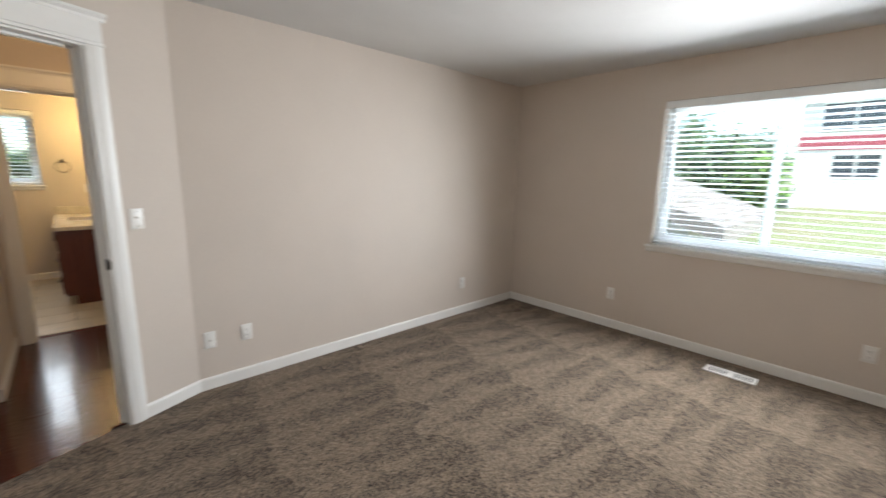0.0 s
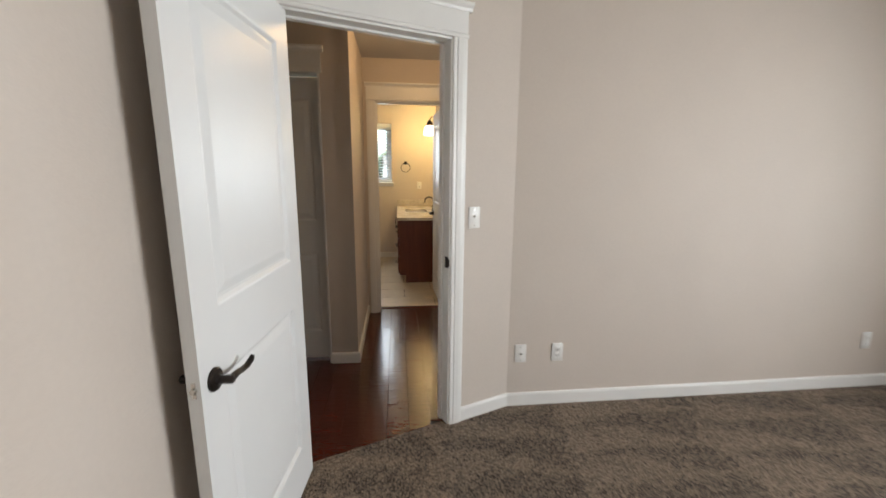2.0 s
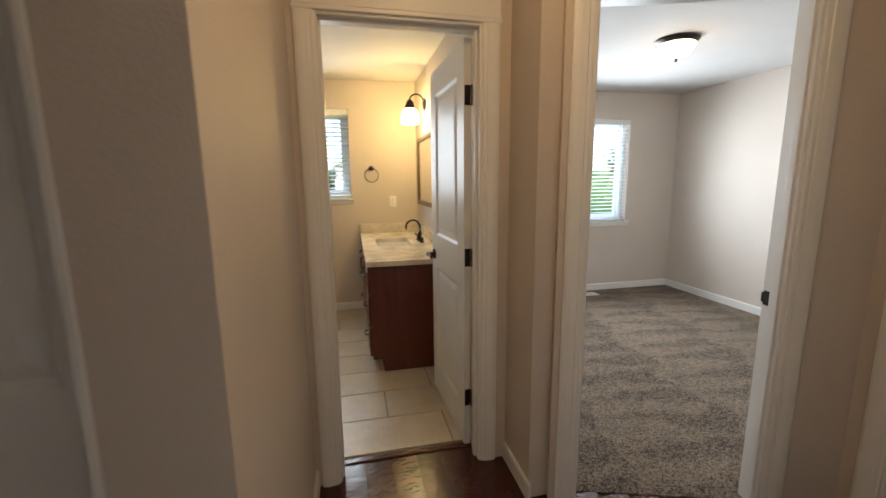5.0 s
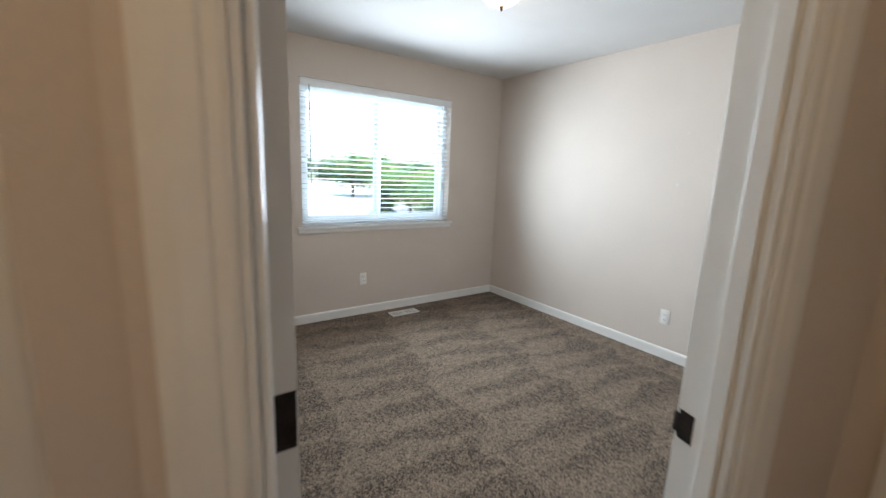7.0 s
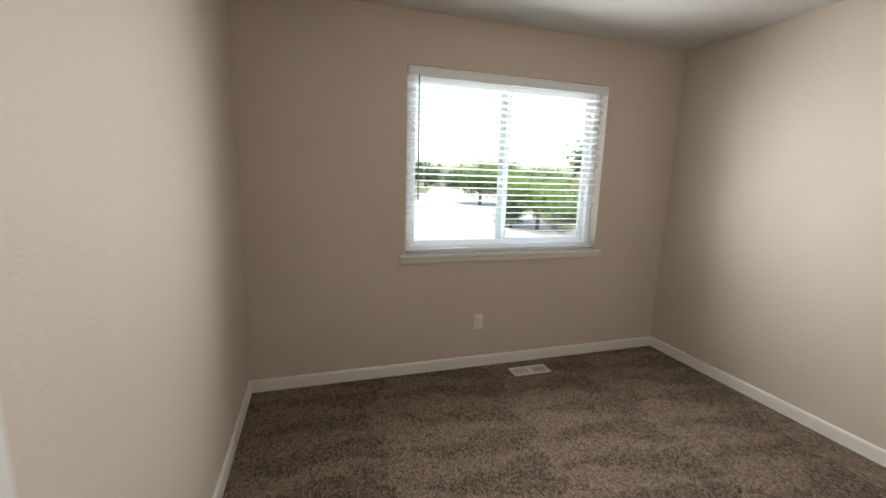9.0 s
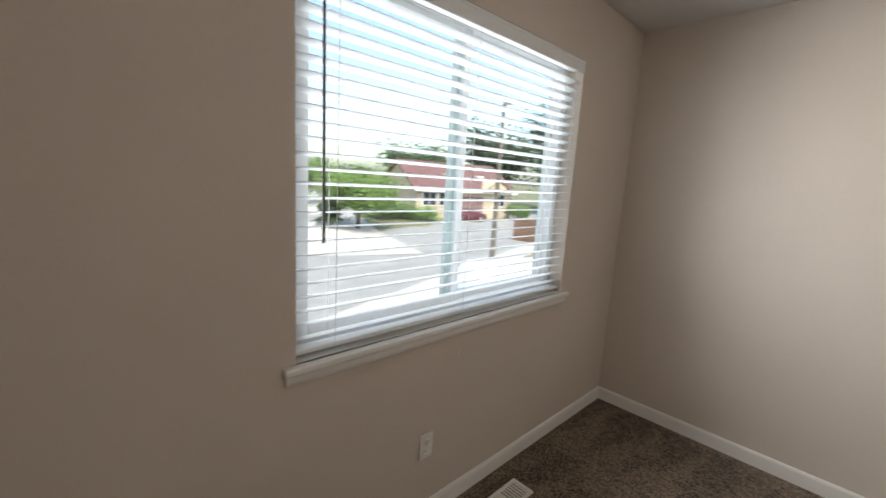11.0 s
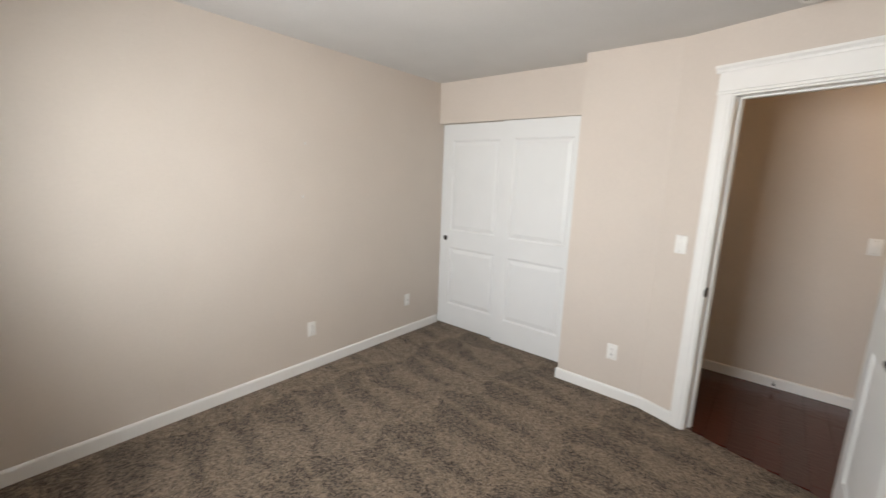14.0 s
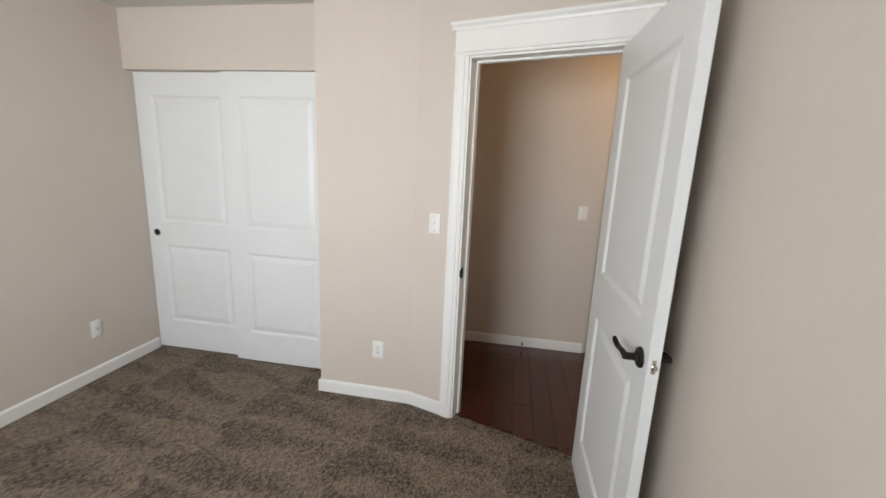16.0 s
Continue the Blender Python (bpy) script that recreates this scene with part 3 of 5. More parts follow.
def sliding_doors():
    """Two overlapping panel doors in the closet of the second bedroom."""
    for name, x0, x1, y in (("closet_door_rear", 3.09, 3.88, 3.445), ("closet_door_front", 2.38, 3.17, 3.488)):
        d = holder("closet_door", "white sliding two-panel closet door" + (" with a dark finger pull" if x0 > 3 else ""), "closet door", None, "structure", "sliding closet doors")
        w, h = x1 - x0, 2.045
        panels = [(0.12, w - 0.12, 0.22, 0.83), (0.12, w - 0.12, 1.00, h - 0.15)]
        mm = Matrix.Translation((x0, y, 0.012))
        bm = B()
        for yy, out in ((0.0, 1), (-0.033, -1)):
            door_face(bm, w, h, yy, out, panels)
        for x in (0, w):
            bm.faces.new([bm.verts.new(p) for p in ((x, 0, 0), (x, -0.033, 0), (x, -0.033, h), (x, 0, h))])
        bmesh.ops.transform(bm, matrix=mm, verts=bm.verts[:])
        leaf = part("leaf", bm, M_DOOR, d)
        for p in panels:
            bm = B()
            panel_face(bm, *p, 0.0, 1)
            bmesh.ops.transform(bm, matrix=mm, verts=bm.verts[:])
            part("panel", bm, M_DOOR, leaf)
        if x0 > 3:
            bm = B()
            lathe(bm, [(0.026, 0), (0.026, 0.002), (0.023, 0.003), (0.021, 0.0012), (0.004, 0.0008)], Matrix.Translation((3.81, y, 0.93)) @ Matrix.Rotation(radians(-90), 4, "X"), 20)
            part("finger_pull", bm, M_BRONZE, d, "round dark recessed finger pull", True)


sliding_doors()

# baseboards
C = 0.078
baseboard((3.90, -2.6), (3.90, 2.548))
baseboard((3.90, 2.548), A_BEND)
baseboard(A_BEND, A_END, 0, A_S0 - C + 0.006)
baseboard(A_END, (-0.70, -2.6))
baseboard((-0.70, -2.6), (3.90, -2.6))
baseboard((3.885, 3.46), (3.885, 7.05))
baseboard((3.885, 7.05), (0.641, 7.05))
baseboard((0.641, 7.05), (0.641, 4.09))
baseboard(B_END, B_BEND, B_S1 + C - 0.006)
baseboard(B_BEND, (2.375, 3.722))
baseboard((2.375, 3.735), (2.375, 3.47))
baseboard((-0.40, 4.31), (-0.40, 3.206))
baseboard((-0.387, 3.22), (-2.2, 3.22), 0, 0.208)
baseboard((-1.28, 3.22), (-2.2, 3.22))
baseboard((-2.2, 3.22), (-2.2, 1.6))
baseboard((0.53, 2.658), (1.72, 2.658))
baseboard((0.531, 3.99), (0.531, 4.31))
baseboard((1.72, 3.58), (1.72, 3.64))
baseboard((0.531, 7.02), (-1.70, 7.02))
baseboard((-1.70, 7.02), (-1.70, 4.425))


# ---- windows with blinds ----
def window(name, m, w, z0, z1, depth, label, mull, stool=0.045):
    """Local frame: x along the wall, y out of the room, the room's wall face at y = 0."""
    h = holder(name, label, "window", m, "structure")
    y0, y1 = depth - 0.075, depth - 0.01
    f = 0.045
    for n_, bx in (("jamb", (0, f, z0, z1)), ("jamb", (w - f, w, z0, z1)), ("head", (f, w - f, z1 - f, z1)), ("bottom_rail", (f, w - f, z0, z0 + f))):
        bm = B()
        box(bm, bx[0], bx[1], y0, y1, bx[2], bx[3], None, 0.004)
        part("window_frame_" + n_, bm, M_VINYL, h)
    for x0, x1, yy in ((f, mull + 0.03, y0 + 0.008), (mull - 0.03, w - f, y0 + 0.036)):
        s = 0.038
        sash = B()
        for bx in ((x0, x0 + s, z0 + f, z1 - f), (x1 - s, x1, z0 + f, z1 - f), (x0 + s, x1 - s, z1 - f - s, z1 - f), (x0 + s, x1 - s, z0 + f, z0 + f + s)):
            box(sash, bx[0], bx[1], yy, yy + 0.026, bx[2], bx[3], None, 0.003)
        so = part("sash", sash, M_VINYL, h)
        bm = B()
        box(bm, x0 + s, x1 - s, yy + 0.011, yy + 0.015, z0 + f + s, z1 - f - s)
        p = part("pane", bm, M_GLASS, so)
        p.visible_shadow = False
    bm = B()
    box(bm, -stool, w + stool, -0.034, 0.0, z0 - 0.024, z0 - 0.002, None, 0.005)
    box(bm, 0.0, w, 0.0, y0, z0 - 0.02, z0 + 0.002)
    part("window_sill", bm, M_TRIM, h)
    bm = B()
    sweep(bm, [(0, 0), (-0.010, 0), (-0.016, 0.012), (-0.016, 0.030), (-0.020, 0.040), (0, 0.040)], w + 2 * stool - 0.02, Matrix.Translation((-stool + 0.01, 0, z0 - 0.0645)))
    part("apron", bm, M_TRIM, h)
    return h


def blind(m, w, z0, z1, label, pitch=0.0445, tilt=-9.0, wand_x=0.075, slat_w=0.05, y=0.04, bottom=0.012):
    b = holder("window_blind", label, "blind", m)
    bm = B()
    box(bm, 0.004, w - 0.004, -0.008, 0.004, z1 - 0.066, z1 - 0.003, None, 0.004)
    box(bm, 0.004, w - 0.004, -0.0105, -0.006, z1 - 0.018, z1 - 0.008, None, 0.002)
    part("valance", bm, M_SLAT, b)
    bm = B()
    box(bm, 0.006, w - 0.006, 0.016, 0.062, z1 - 0.050, z1 - 0.004, None, 0.003)
    part("head_rail", bm, M_SLAT, b)
    zb = z0 + bottom + 0.018
    bm = B()
    box(bm, 0.006, w - 0.006, y - 0.025, y + 0.025, zb - 0.016, zb, None, 0.005)
    part("bottom_rail", bm, M_SLAT, b)
    me = None
    n = int((z1 - 0.075 - zb) / pitch)
    for i in range(n):
        z = zb + 0.03 + i * pitch
        if me is None:
            bm = B()
            k = 5
            rows = []
            for s in range(k):
                u = s / (k - 1) - 0.5
                rows.append([(x, u * slat_w, 0.0022 * (1 - 4 * u * u)) for x in (0.007, w - 0.007)])
            top = [[bm.verts.new(p) for p in r] for r in rows]
            bot = [[bm.verts.new((p[0], p[1], p[2] - 0.0026)) for p in r] for r in rows]
            for q in range(k - 1):
                bm.faces.new((top[q][0], top[q][1], top[q + 1][1], top[q + 1][0]))
                bm.faces.new((bot[q][0], bot[q + 1][0], bot[q + 1][1], bot[q][1]))
            for r0, r1 in ((0, 0), (k - 1, k - 1)):
                bm.faces.new((top[r0][0], bot[r0][0], bot[r0][1], top[r0][1]))
            for e in (0, 1):
                bm.faces.new([top[q][e] for q in range(k)] + [bot[q][e] for q in reversed(range(k))])
            me = mesh_of("slat", bm, M_SLAT_THIN)
        ob = new("slat", me)
        ob.parent = b
        ob.matrix_basis = pose(random.uniform(-0.001, 0.001), y, z + random.uniform(-0.0008, 0.0008), tilt + random.uniform(-1.2, 1.2), 0, 0)
    for x in (0.14, w / 2 - 0.02, w - 0.14):
        for dy in (-0.027, 0.027):
            bm = B()
            tube(bm, [(x, y + dy, zb), (x, y + dy, z1 - 0.05)], 0.0013, 5)
            part("ladder_cord", bm, M_CORD, b)
    bm = B()
    tube(bm, [(wand_x, -0.014, z1 - 0.06), (wand_x, -0.016, z1 - 0.09), (wand_x + 0.004, -0.018, z1 - 0.86)], 0.0048, 8)
    part("tilt_wand", bm, M_WAND, b, "slim grey tilt wand", True)
    bm = B()
    for dx in (0.0, 0.012):
        tube(bm, [(w - 0.10 + dx, -0.013, z1 - 0.06), (w - 0.10 + dx, -0.014, z1 - 0.62)], 0.0014, 5)
    lathe(bm, [(0.003, 0.02), (0.007, 0.004), (0.007, 0.0), (0.002, -0.002)], Matrix.Translation((w - 0.094, -0.014, z1 - 0.64)), 10)
    part("lift_cord", bm, M_CORD, b)
    return b


def wall_frame(x, y, deg):
    return Matrix.Translation((x, y, 0)) @ Matrix.Rotation(radians(deg), 4, "Z")


WB = wall_frame(1.66, 7.05, 0)
window("window_b", WB, 1.54, 0.885, 2.122, 0.16, "white vinyl sliding window with a painted sill", 0.76)
blind(WB, 1.54, 0.887, 2.120, "white horizontal slat blind with open slats and a wand")
WA = wall_frame(3.90, 1.00, -90)
window("window_a", WA, 1.58, 0.885, 2.118, 0.16, "wide white vinyl sliding window with a painted sill", 0.79)
blind(WA, 1.58, 0.887, 2.116, "white horizontal slat blind with open slats")
WC = wall_frame(-0.95, 7.02, 0)
window("window_bath", WC, 0.77, 1.235, 2.155, 0.19, "small white vinyl sliding bathroom window", 0.37, stool=0.03)
blind(WC, 0.77, 1.237, 2.153, "white horizontal slat blind with open slats", tilt=-7, wand_x=0.05)


# ---- hall: planks laid towards the bathroom ----
def planks():
    f = slab("floor_hall", [(-2.2, 1.6), (-0.81, 1.6), (-0.75, 2.06), (0.58, 2.60), (1.72, 2.62), (1.72, 3.72), (0.60, 4.06), (0.56, 4.30), (0.40, 4.425), (-0.31, 4.425), (-0.40, 3.40), (-2.2, 3.40)], -0.055, -0.012, M_SLOT, "dark red-brown hardwood plank floor with a glossy hand-scraped finish", "floor")
    w = 0.127
    x = -2.2
    rng = random.Random(5)
    while x < 1.72:
        x1 = min(x + w, 1.72)
        xm = (x + x1) / 2
        lo = 1.6 if xm < -0.78 else (2.06 + (xm + 0.75) * 0.404 if xm < 0.57 else 2.60)
        hi = 3.395 if xm < -0.40 else (4.425 if xm < 0.42 else (4.30 if xm < 0.54 else 4.03 - (xm - 0.6) * 0.318))
        lo, hi = lo - 0.01, hi + 0.02
        if xm >= -0.40 and xm < 0.42:
            hi = 4.425
        y = lo - rng.uniform(0.1, 0.9)
        while y < hi:
            y1 = y + rng.uniform(0.7, 1.25)
            a, b = max(y, lo), min(y1, hi)
            if b - a > 0.03:
                bm = B()
                box(bm, x + 0.0006, x1 - 0.0006, a + 0.0006, b - 0.0006, -0.011, -0.002 + rng.uniform(-0.0002, 0.0002), None, 0.0012)
                part("plank", bm, M_WOOD, f)
            y = y1
        x = x1
    bm = B()
    box(bm, -0.31, 0.40, 4.425, 4.462, -0.012, 0.006, None, 0.005)
    thing("threshold", bm, M_WOOD, "narrow dark wood threshold strip under the bathroom door", "threshold", "structure")


planks()


# ---- bathroom ----
def tiles():
    f = slab("floor_bath", [(-1.70, 4.425), (0.40, 4.425), (0.531, 4.43), (0.531, 7.02), (-1.70, 7.02)], -0.055, -0.0045, M_GROUT, "beige rectangular stone-look tile floor in running bond", "floor")
    row, y = 0, 4.463 - 0.29
    while y < 7.02:
        off = -0.355 if row % 2 == 1 else -0.025
        x = off - 0.66 * 3
        while x < 0.531:
            a, b = max(x + 0.003, -1.70), min(x + 0.657, 0.529)
            c, d = max(y + 0.003, 4.463), min(y + 0.310, 7.02)
            if b - a > 0.02 and d - c > 0.02:
                bm = B()
                box(bm, a, b, c, d, -0.010, 0.0, None, 0.002)
                part("tile", bm, M_TILE, f)
            x += 0.66
        y += 0.3135
        row += 1


def vanity():
    v = holder("vanity_cabinet", "dark cherry wood bathroom vanity cabinet with bronze pulls", "vanity")
    bm = B()
    box(bm, -0.075, 0.529, 5.405, 6.99, 0.10, 0.69)
    for bx in ((-0.075, -0.055, 5.405, 6.99), (0.509, 0.529, 5.405, 6.99), (-0.055, 0.509, 5.405, 5.425), (-0.055, 0.509, 6.97, 6.99)):
        box(bm, bx[0], bx[1], bx[2], bx[3], 0.69, 0.815)
    bmesh.ops.remove_doubles(bm, verts=bm.verts[:], dist=0.0005)
    box(bm, 0.005, 0.529, 5.405, 6.99, 0.0, 0.10)
    part("body", bm, M_CHERRY, v)
    y = 5.42
    for n, (dw, kind) in enumerate(((0.44, "drawers"), (0.34, "door"), (0.34, "door"), (0.43, "drawers"))):
        spans = ((0.12, 0.34), (0.355, 0.575), (0.59, 0.80)) if kind == "drawers" else ((0.12, 0.80),)
        for z0, z1 in spans:
            bm = B()
            box(bm, -0.095, -0.0752, y + 0.006, y + dw - 0.006, z0, z1, None, 0.003)
            box(bm, -0.099, -0.094, y + 0.05, y + dw - 0.05, z0 + 0.045, z1 - 0.045, None, 0.002)
            dd = part("drawer_front" if kind == "drawers" else "door", bm, M_CHERRY, v)
            bm = B()
            zc = (z0 + z1) / 2 if kind == "drawers" else z1 - 0.12
            yc = y + dw / 2 if kind == "drawers" else (y + dw - 0.04 if n == 1 else y + 0.04)
            if kind == "drawers":
                tube(bm, [(-0.096, yc - 0.05, zc), (-0.122, yc - 0.045, zc), (-0.126, yc, zc), (-0.122, yc + 0.045, zc), (-0.096, yc + 0.05, zc)], 0.005, 8)
            else:
                tube(bm, [(-0.096, yc, zc - 0.05), (-0.122, yc, zc - 0.045), (-0.126, yc, zc), (-0.122, yc, zc + 0.045), (-0.096, yc, zc + 0.05)], 0.005, 8)
            part("pull", bm, M_BRONZE, dd, "dark bronze bar pull", True)
        y += dw
    c = holder("countertop", "pale veined stone vanity top with backsplash", "countertop")
    bm = B()
    sx0, sx1, sy0, sy1 = 0.02, 0.33, 6.02, 6.48
    for bx in ((-0.105, 0.529, 5.345, sy0), (-0.105, 0.529, sy1, 7.0), (-0.105, sx0, sy0, sy1), (sx1, 0.529, sy0, sy1)):
        box(bm, bx[0], bx[1], bx[2], bx[3], 0.816, 0.852)
    bmesh.ops.remove_doubles(bm, verts=bm.verts[:], dist=0.0005)
    part("slab", bm, M_STONE, c)
    bm = B()
    box(bm, -0.10, 0.511, 6.98, 7.0185, 0.8525, 0.952, None, 0.003)
    part("side_splash", bm, M_STONE, c)
    bm = B()
    box(bm, 0.511, 0.530, 5.35, 7.0, 0.8525, 0.952, None, 0.003)
    part("backsplash", bm, M_STONE, c)
    bm = B()
    t = 0.012
    box(bm, sx0 - t, sx1 + t, sy0 - t, sy1 + t, 0.70, 0.712)
    for bx in ((sx0 - t, sx0, sy0, sy1), (sx1, sx1 + t, sy0, sy1), (sx0, sx1, sy0 - t, sy0), (sx0, sx1, sy1, sy1 + t)):
        box(bm, bx[0], bx[1], bx[2], bx[3], 0.712, 0.815)
    lathe(bm, [(0.022, 0.0), (0.022, 0.002), (0.012, 0.003)], Matrix.Translation((0.19, 6.25, 0.712)), 16)
    thing("sink", bm, M_PORC, "white undermount rectangular sink in the stone top", "sink")
    fa = holder("faucet", "dark bronze gooseneck faucet on the vanity top", "faucet")
    x, yy = 0.43, 6.25
    bm = B()
    lathe(bm, [(0.027, 0.852), (0.027, 0.860), (0.019, 0.866), (0.017, 0.93), (0.019, 0.935), (0.012, 0.945)], Matrix.Translation((x, yy, 0)), 18)
    pts = [(x, yy, 0.94)] + [(x - 0.065 + 0.065 * math.cos(a), yy, 0.985 + 0.065 * math.sin(a)) for a in [math.pi * k / 9 for k in range(10)]] + [(x - 0.13, yy, 0.965)]
    tube(bm, pts, 0.010, 10)
    part("spout", bm, M_BRONZE, fa, "", True)
    for dy in (-0.10, 0.10):
        bm = B()
        lathe(bm, [(0.022, 0.852), (0.022, 0.858), (0.014, 0.864), (0.013, 0.895), (0.008, 0.90)], Matrix.Translation((x, yy + dy, 0)), 16)
        tube(bm, [(x, yy + dy, 0.893), (x - 0.01, yy + dy * 1.25, 0.897), (x - 0.02, yy + dy * 1.6, 0.905)], 0.006, 8)
        part("tap_handle", bm, M_BRONZE, fa, "", True)


def mirror():
    h = holder("wall_mirror", "rectangular wall mirror in a brown bronze frame", "mirror")
    y0, y1, z0, z1, w = 5.62, 6.80, 1.17, 1.83, 0.045
    for bx in ((y0, y0 + w, z0, z1), (y1 - w, y1, z0, z1), (y0 + w, y1 - w, z0, z0 + w), (y0 + w, y1 - w, z1 - w, z1)):
        bm = B()
        box(bm, 0.503, 0.5295, bx[0], bx[1], bx[2], bx[3], None, 0.006)
        part("frame_bar", bm, M_MFRAME, h)
    bm = B()
    box(bm, 0.516, 0.522, y0 + w - 0.004, y1 - w + 0.004, z0 + w - 0.004, z1 - w + 0.004)
    part("glass", bm, M_MIRROR, h, "clear mirror glass")


def vanity_light():
    h = holder("vanity_light", "dark bronze gooseneck wall light with a lit frosted glass shade", "wall lamp")
    y, x = 6.42, 0.385
    bm = B()
    lathe(bm, [(0.058, 0), (0.058, 0.006), (0.050, 0.014), (0.030, 0.020), (0.018, 0.026)], Matrix.Translation((0.5299, y, 2.11)) @ Matrix.Rotation(radians(-90), 4, "Y"), 28)
    part("backplate", bm, M_BRONZE, h, "", True)
    bm = B()
    c = (0.51 + x) / 2
    rad = (0.51 - x) / 2
    pts = [(0.512, y, 2.11)] + [(c + rad * math.cos(a), y, 2.145 + 0.055 * math.sin(a)) for a in [math.pi * k / 10 for k in range(11)]] + [(x, y, 2.12)]
    tube(bm, pts, 0.0075, 10)
    part("arm", bm, M_BRONZE, h, "", True)
    bm = B()
    lathe(bm, [(0.012, 0.030), (0.024, 0.022), (0.034, 0.004), (0.045, -0.030), (0.048, -0.045), (0.040, -0.048)], Matrix.Translation((x, y, 2.12)), 24)
    part("socket_cup", bm, M_BRONZE, h, "", True)
    bm = B()
    lathe(bm, [(0.042, 0.0), (0.058, -0.008), (0.074, -0.030), (0.084, -0.065), (0.087, -0.105), (0.084, -0.135), (0.076, -0.142), (0.02, -0.134)], Matrix.Translation((x, y, 2.072)), 32)
    sh = part("shade", bm, M_GLOW, h, "glowing frosted glass bell shade", True)
    sh.visible_shadow = False
    bulb("vanity_bulb", (x, y, 1.99), 0.06, VANITY_W, (1.0, 0.69, 0.25))


def towel_ring():
    h = holder("towel_ring", "dark bronze towel ring on the bathroom wall", "towel ring")
    bm = B()
    lathe(bm, [(0.026, 0), (0.026, 0.006), (0.018, 0.012), (0.012, 0.035), (0.014, 0.045), (0.008, 0.05)], Matrix.Translation((0.041, 7.0199, 1.545)) @ Matrix.Rotation(radians(90), 4, "X"), 18)
    part("mount", bm, M_BRONZE, h, "", True)
    bm = B()
    tube(bm, [(0.041 + 0.072 * math.sin(a), 6.982, 1.472 + 0.072 * math.cos(a)) for a in [2 * math.pi * k / 32 for k in range(33)]], 0.0048, 8)
    part("ring", bm, M_BRONZE, h, "", True)


tiles()
vanity()
mirror()
vanity_light()
towel_ring()


# ---- plates, vents, lamps ----
def plate(name, x, y, z, deg, kind, label, group="wall plates"):
    """A wall plate facing -y in its own frame."""
    m = wall_frame(x, y, deg) @ Matrix.Translation((0, 0, z))
    h = holder(name, label, "outlet" if kind in ("duplex", "coax", "blank") else "light switch", m, "", group)
    bm = B()
    box(bm, -0.036, 0.036, -0.0065, -0.0003, -0.058, 0.058, None, 0.004)
    part("plate", bm, M_PLATE, h, "", True)
    if kind == "duplex":
        for dz in (-0.020, 0.020):
            bm = B()
            box(bm, -0.016, 0.016, -0.0085, -0.006, dz - 0.0135, dz + 0.0135, None, 0.004)
            r = part("receptacle", bm, M_PLATE, h, "", True)
            # slots aren't cut: thin dark bars show the shade inside them
            bm = B()
            for dx in (-0.006, 0.006):
                box(bm, dx - 0.001, dx + 0.001, -0.0092, -0.0083, dz - 0.002, dz + 0.007)
            box(bm, -0.002, 0.002, -0.0092, -0.0083, dz - 0.009, dz - 0.005)
            part("slot_shade", bm, M_SLOT, r)
    elif kind == "coax":
        bm = B()
        tube(bm, [(0, -0.006, 0), (0, -0.017, 0)], 0.0048, 10)
        part("jack", bm, M_CHROME, h, "", True)
    elif kind == "toggle":
        bm = B()
        box(bm, -0.006, 0.006, -0.0075, -0.006, -0.013, 0.013, None, 0.001)
        box(bm, -0.0045, 0.0045, -0.020, -0.006, 0.0, 0.010, Matrix.Rotation(radians(-16), 4, "X"), 0.001)
        part("toggle", bm, M_PLATE, h)
    for dz in ((-0.042, 0.042) if kind != "duplex" else (0.0,)):
        bm = B()
        lathe(bm, [(0.003, 0), (0.003, 0.001), (0.002, 0.0014)], Matrix.Translation((0, -0.0064, dz)) @ Matrix.Rotation(radians(90), 4, "X"), 10)
        part("screw", bm, M_CHROME, h)
    return h


degA = math.degrees(math.atan2(A_BEND[1] - A_END[1], A_BEND[0] - A_END[0]))
degB = math.degrees(math.atan2(B_END[1] - B_BEND[1], B_END[0] - B_BEND[0]))
O1 = "white duplex outlet plate low on the beige wall"
plate("wall_outlet", 0.645, 2.548, 0.345, 0, "coax", "white cable jack plate low on the beige wall")
plate("wall_outlet", 0.878, 2.548, 0.345, 0, "duplex", O1)
plate("wall_outlet", 3.050, 2.548, 0.335, 0, "duplex", O1)
plate("wall_outlet", 3.90, 1.321, 0.345, -90, "duplex", O1)
plate("wall_outlet", 3.90, -0.466, 0.335, -90, "duplex", O1)
sA = mA @ Vector((spot(A_BEND, A_END, 0.318), 0, 0))
plate("light_switch", sA.x, sA.y, 1.192, degA, "toggle", "white toggle switch plate beside the doorway")
plate("wall_outlet", 2.224, 7.05, 0.355, 0, "duplex", O1 + " under the window")
plate("wall_outlet", 3.885, 4.98, 0.335, -90, "duplex", O1)
plate("wall_outlet", 3.885, 3.92, 0.345, -90, "coax", "white cable jack plate low on the beige wall")
plate("wall_outlet", 1.978, 3.725, 0.345, 180, "duplex", O1 + " beside the closet")
sB = mB @ Vector((spot(B_END, B_BEND, 1.632), 0, 0))
plate("light_switch", sB.x, sB.y, 1.190, degB, "toggle", "white toggle switch plate beside the doorway")
plate("light_switch", 0.645, 2.658, 1.187, 180, "toggle", "white toggle switch plate in the hall")
plate("wall_outlet", 0.262, 7.02, 1.19, 0, "duplex", "white outlet plate above the vanity")


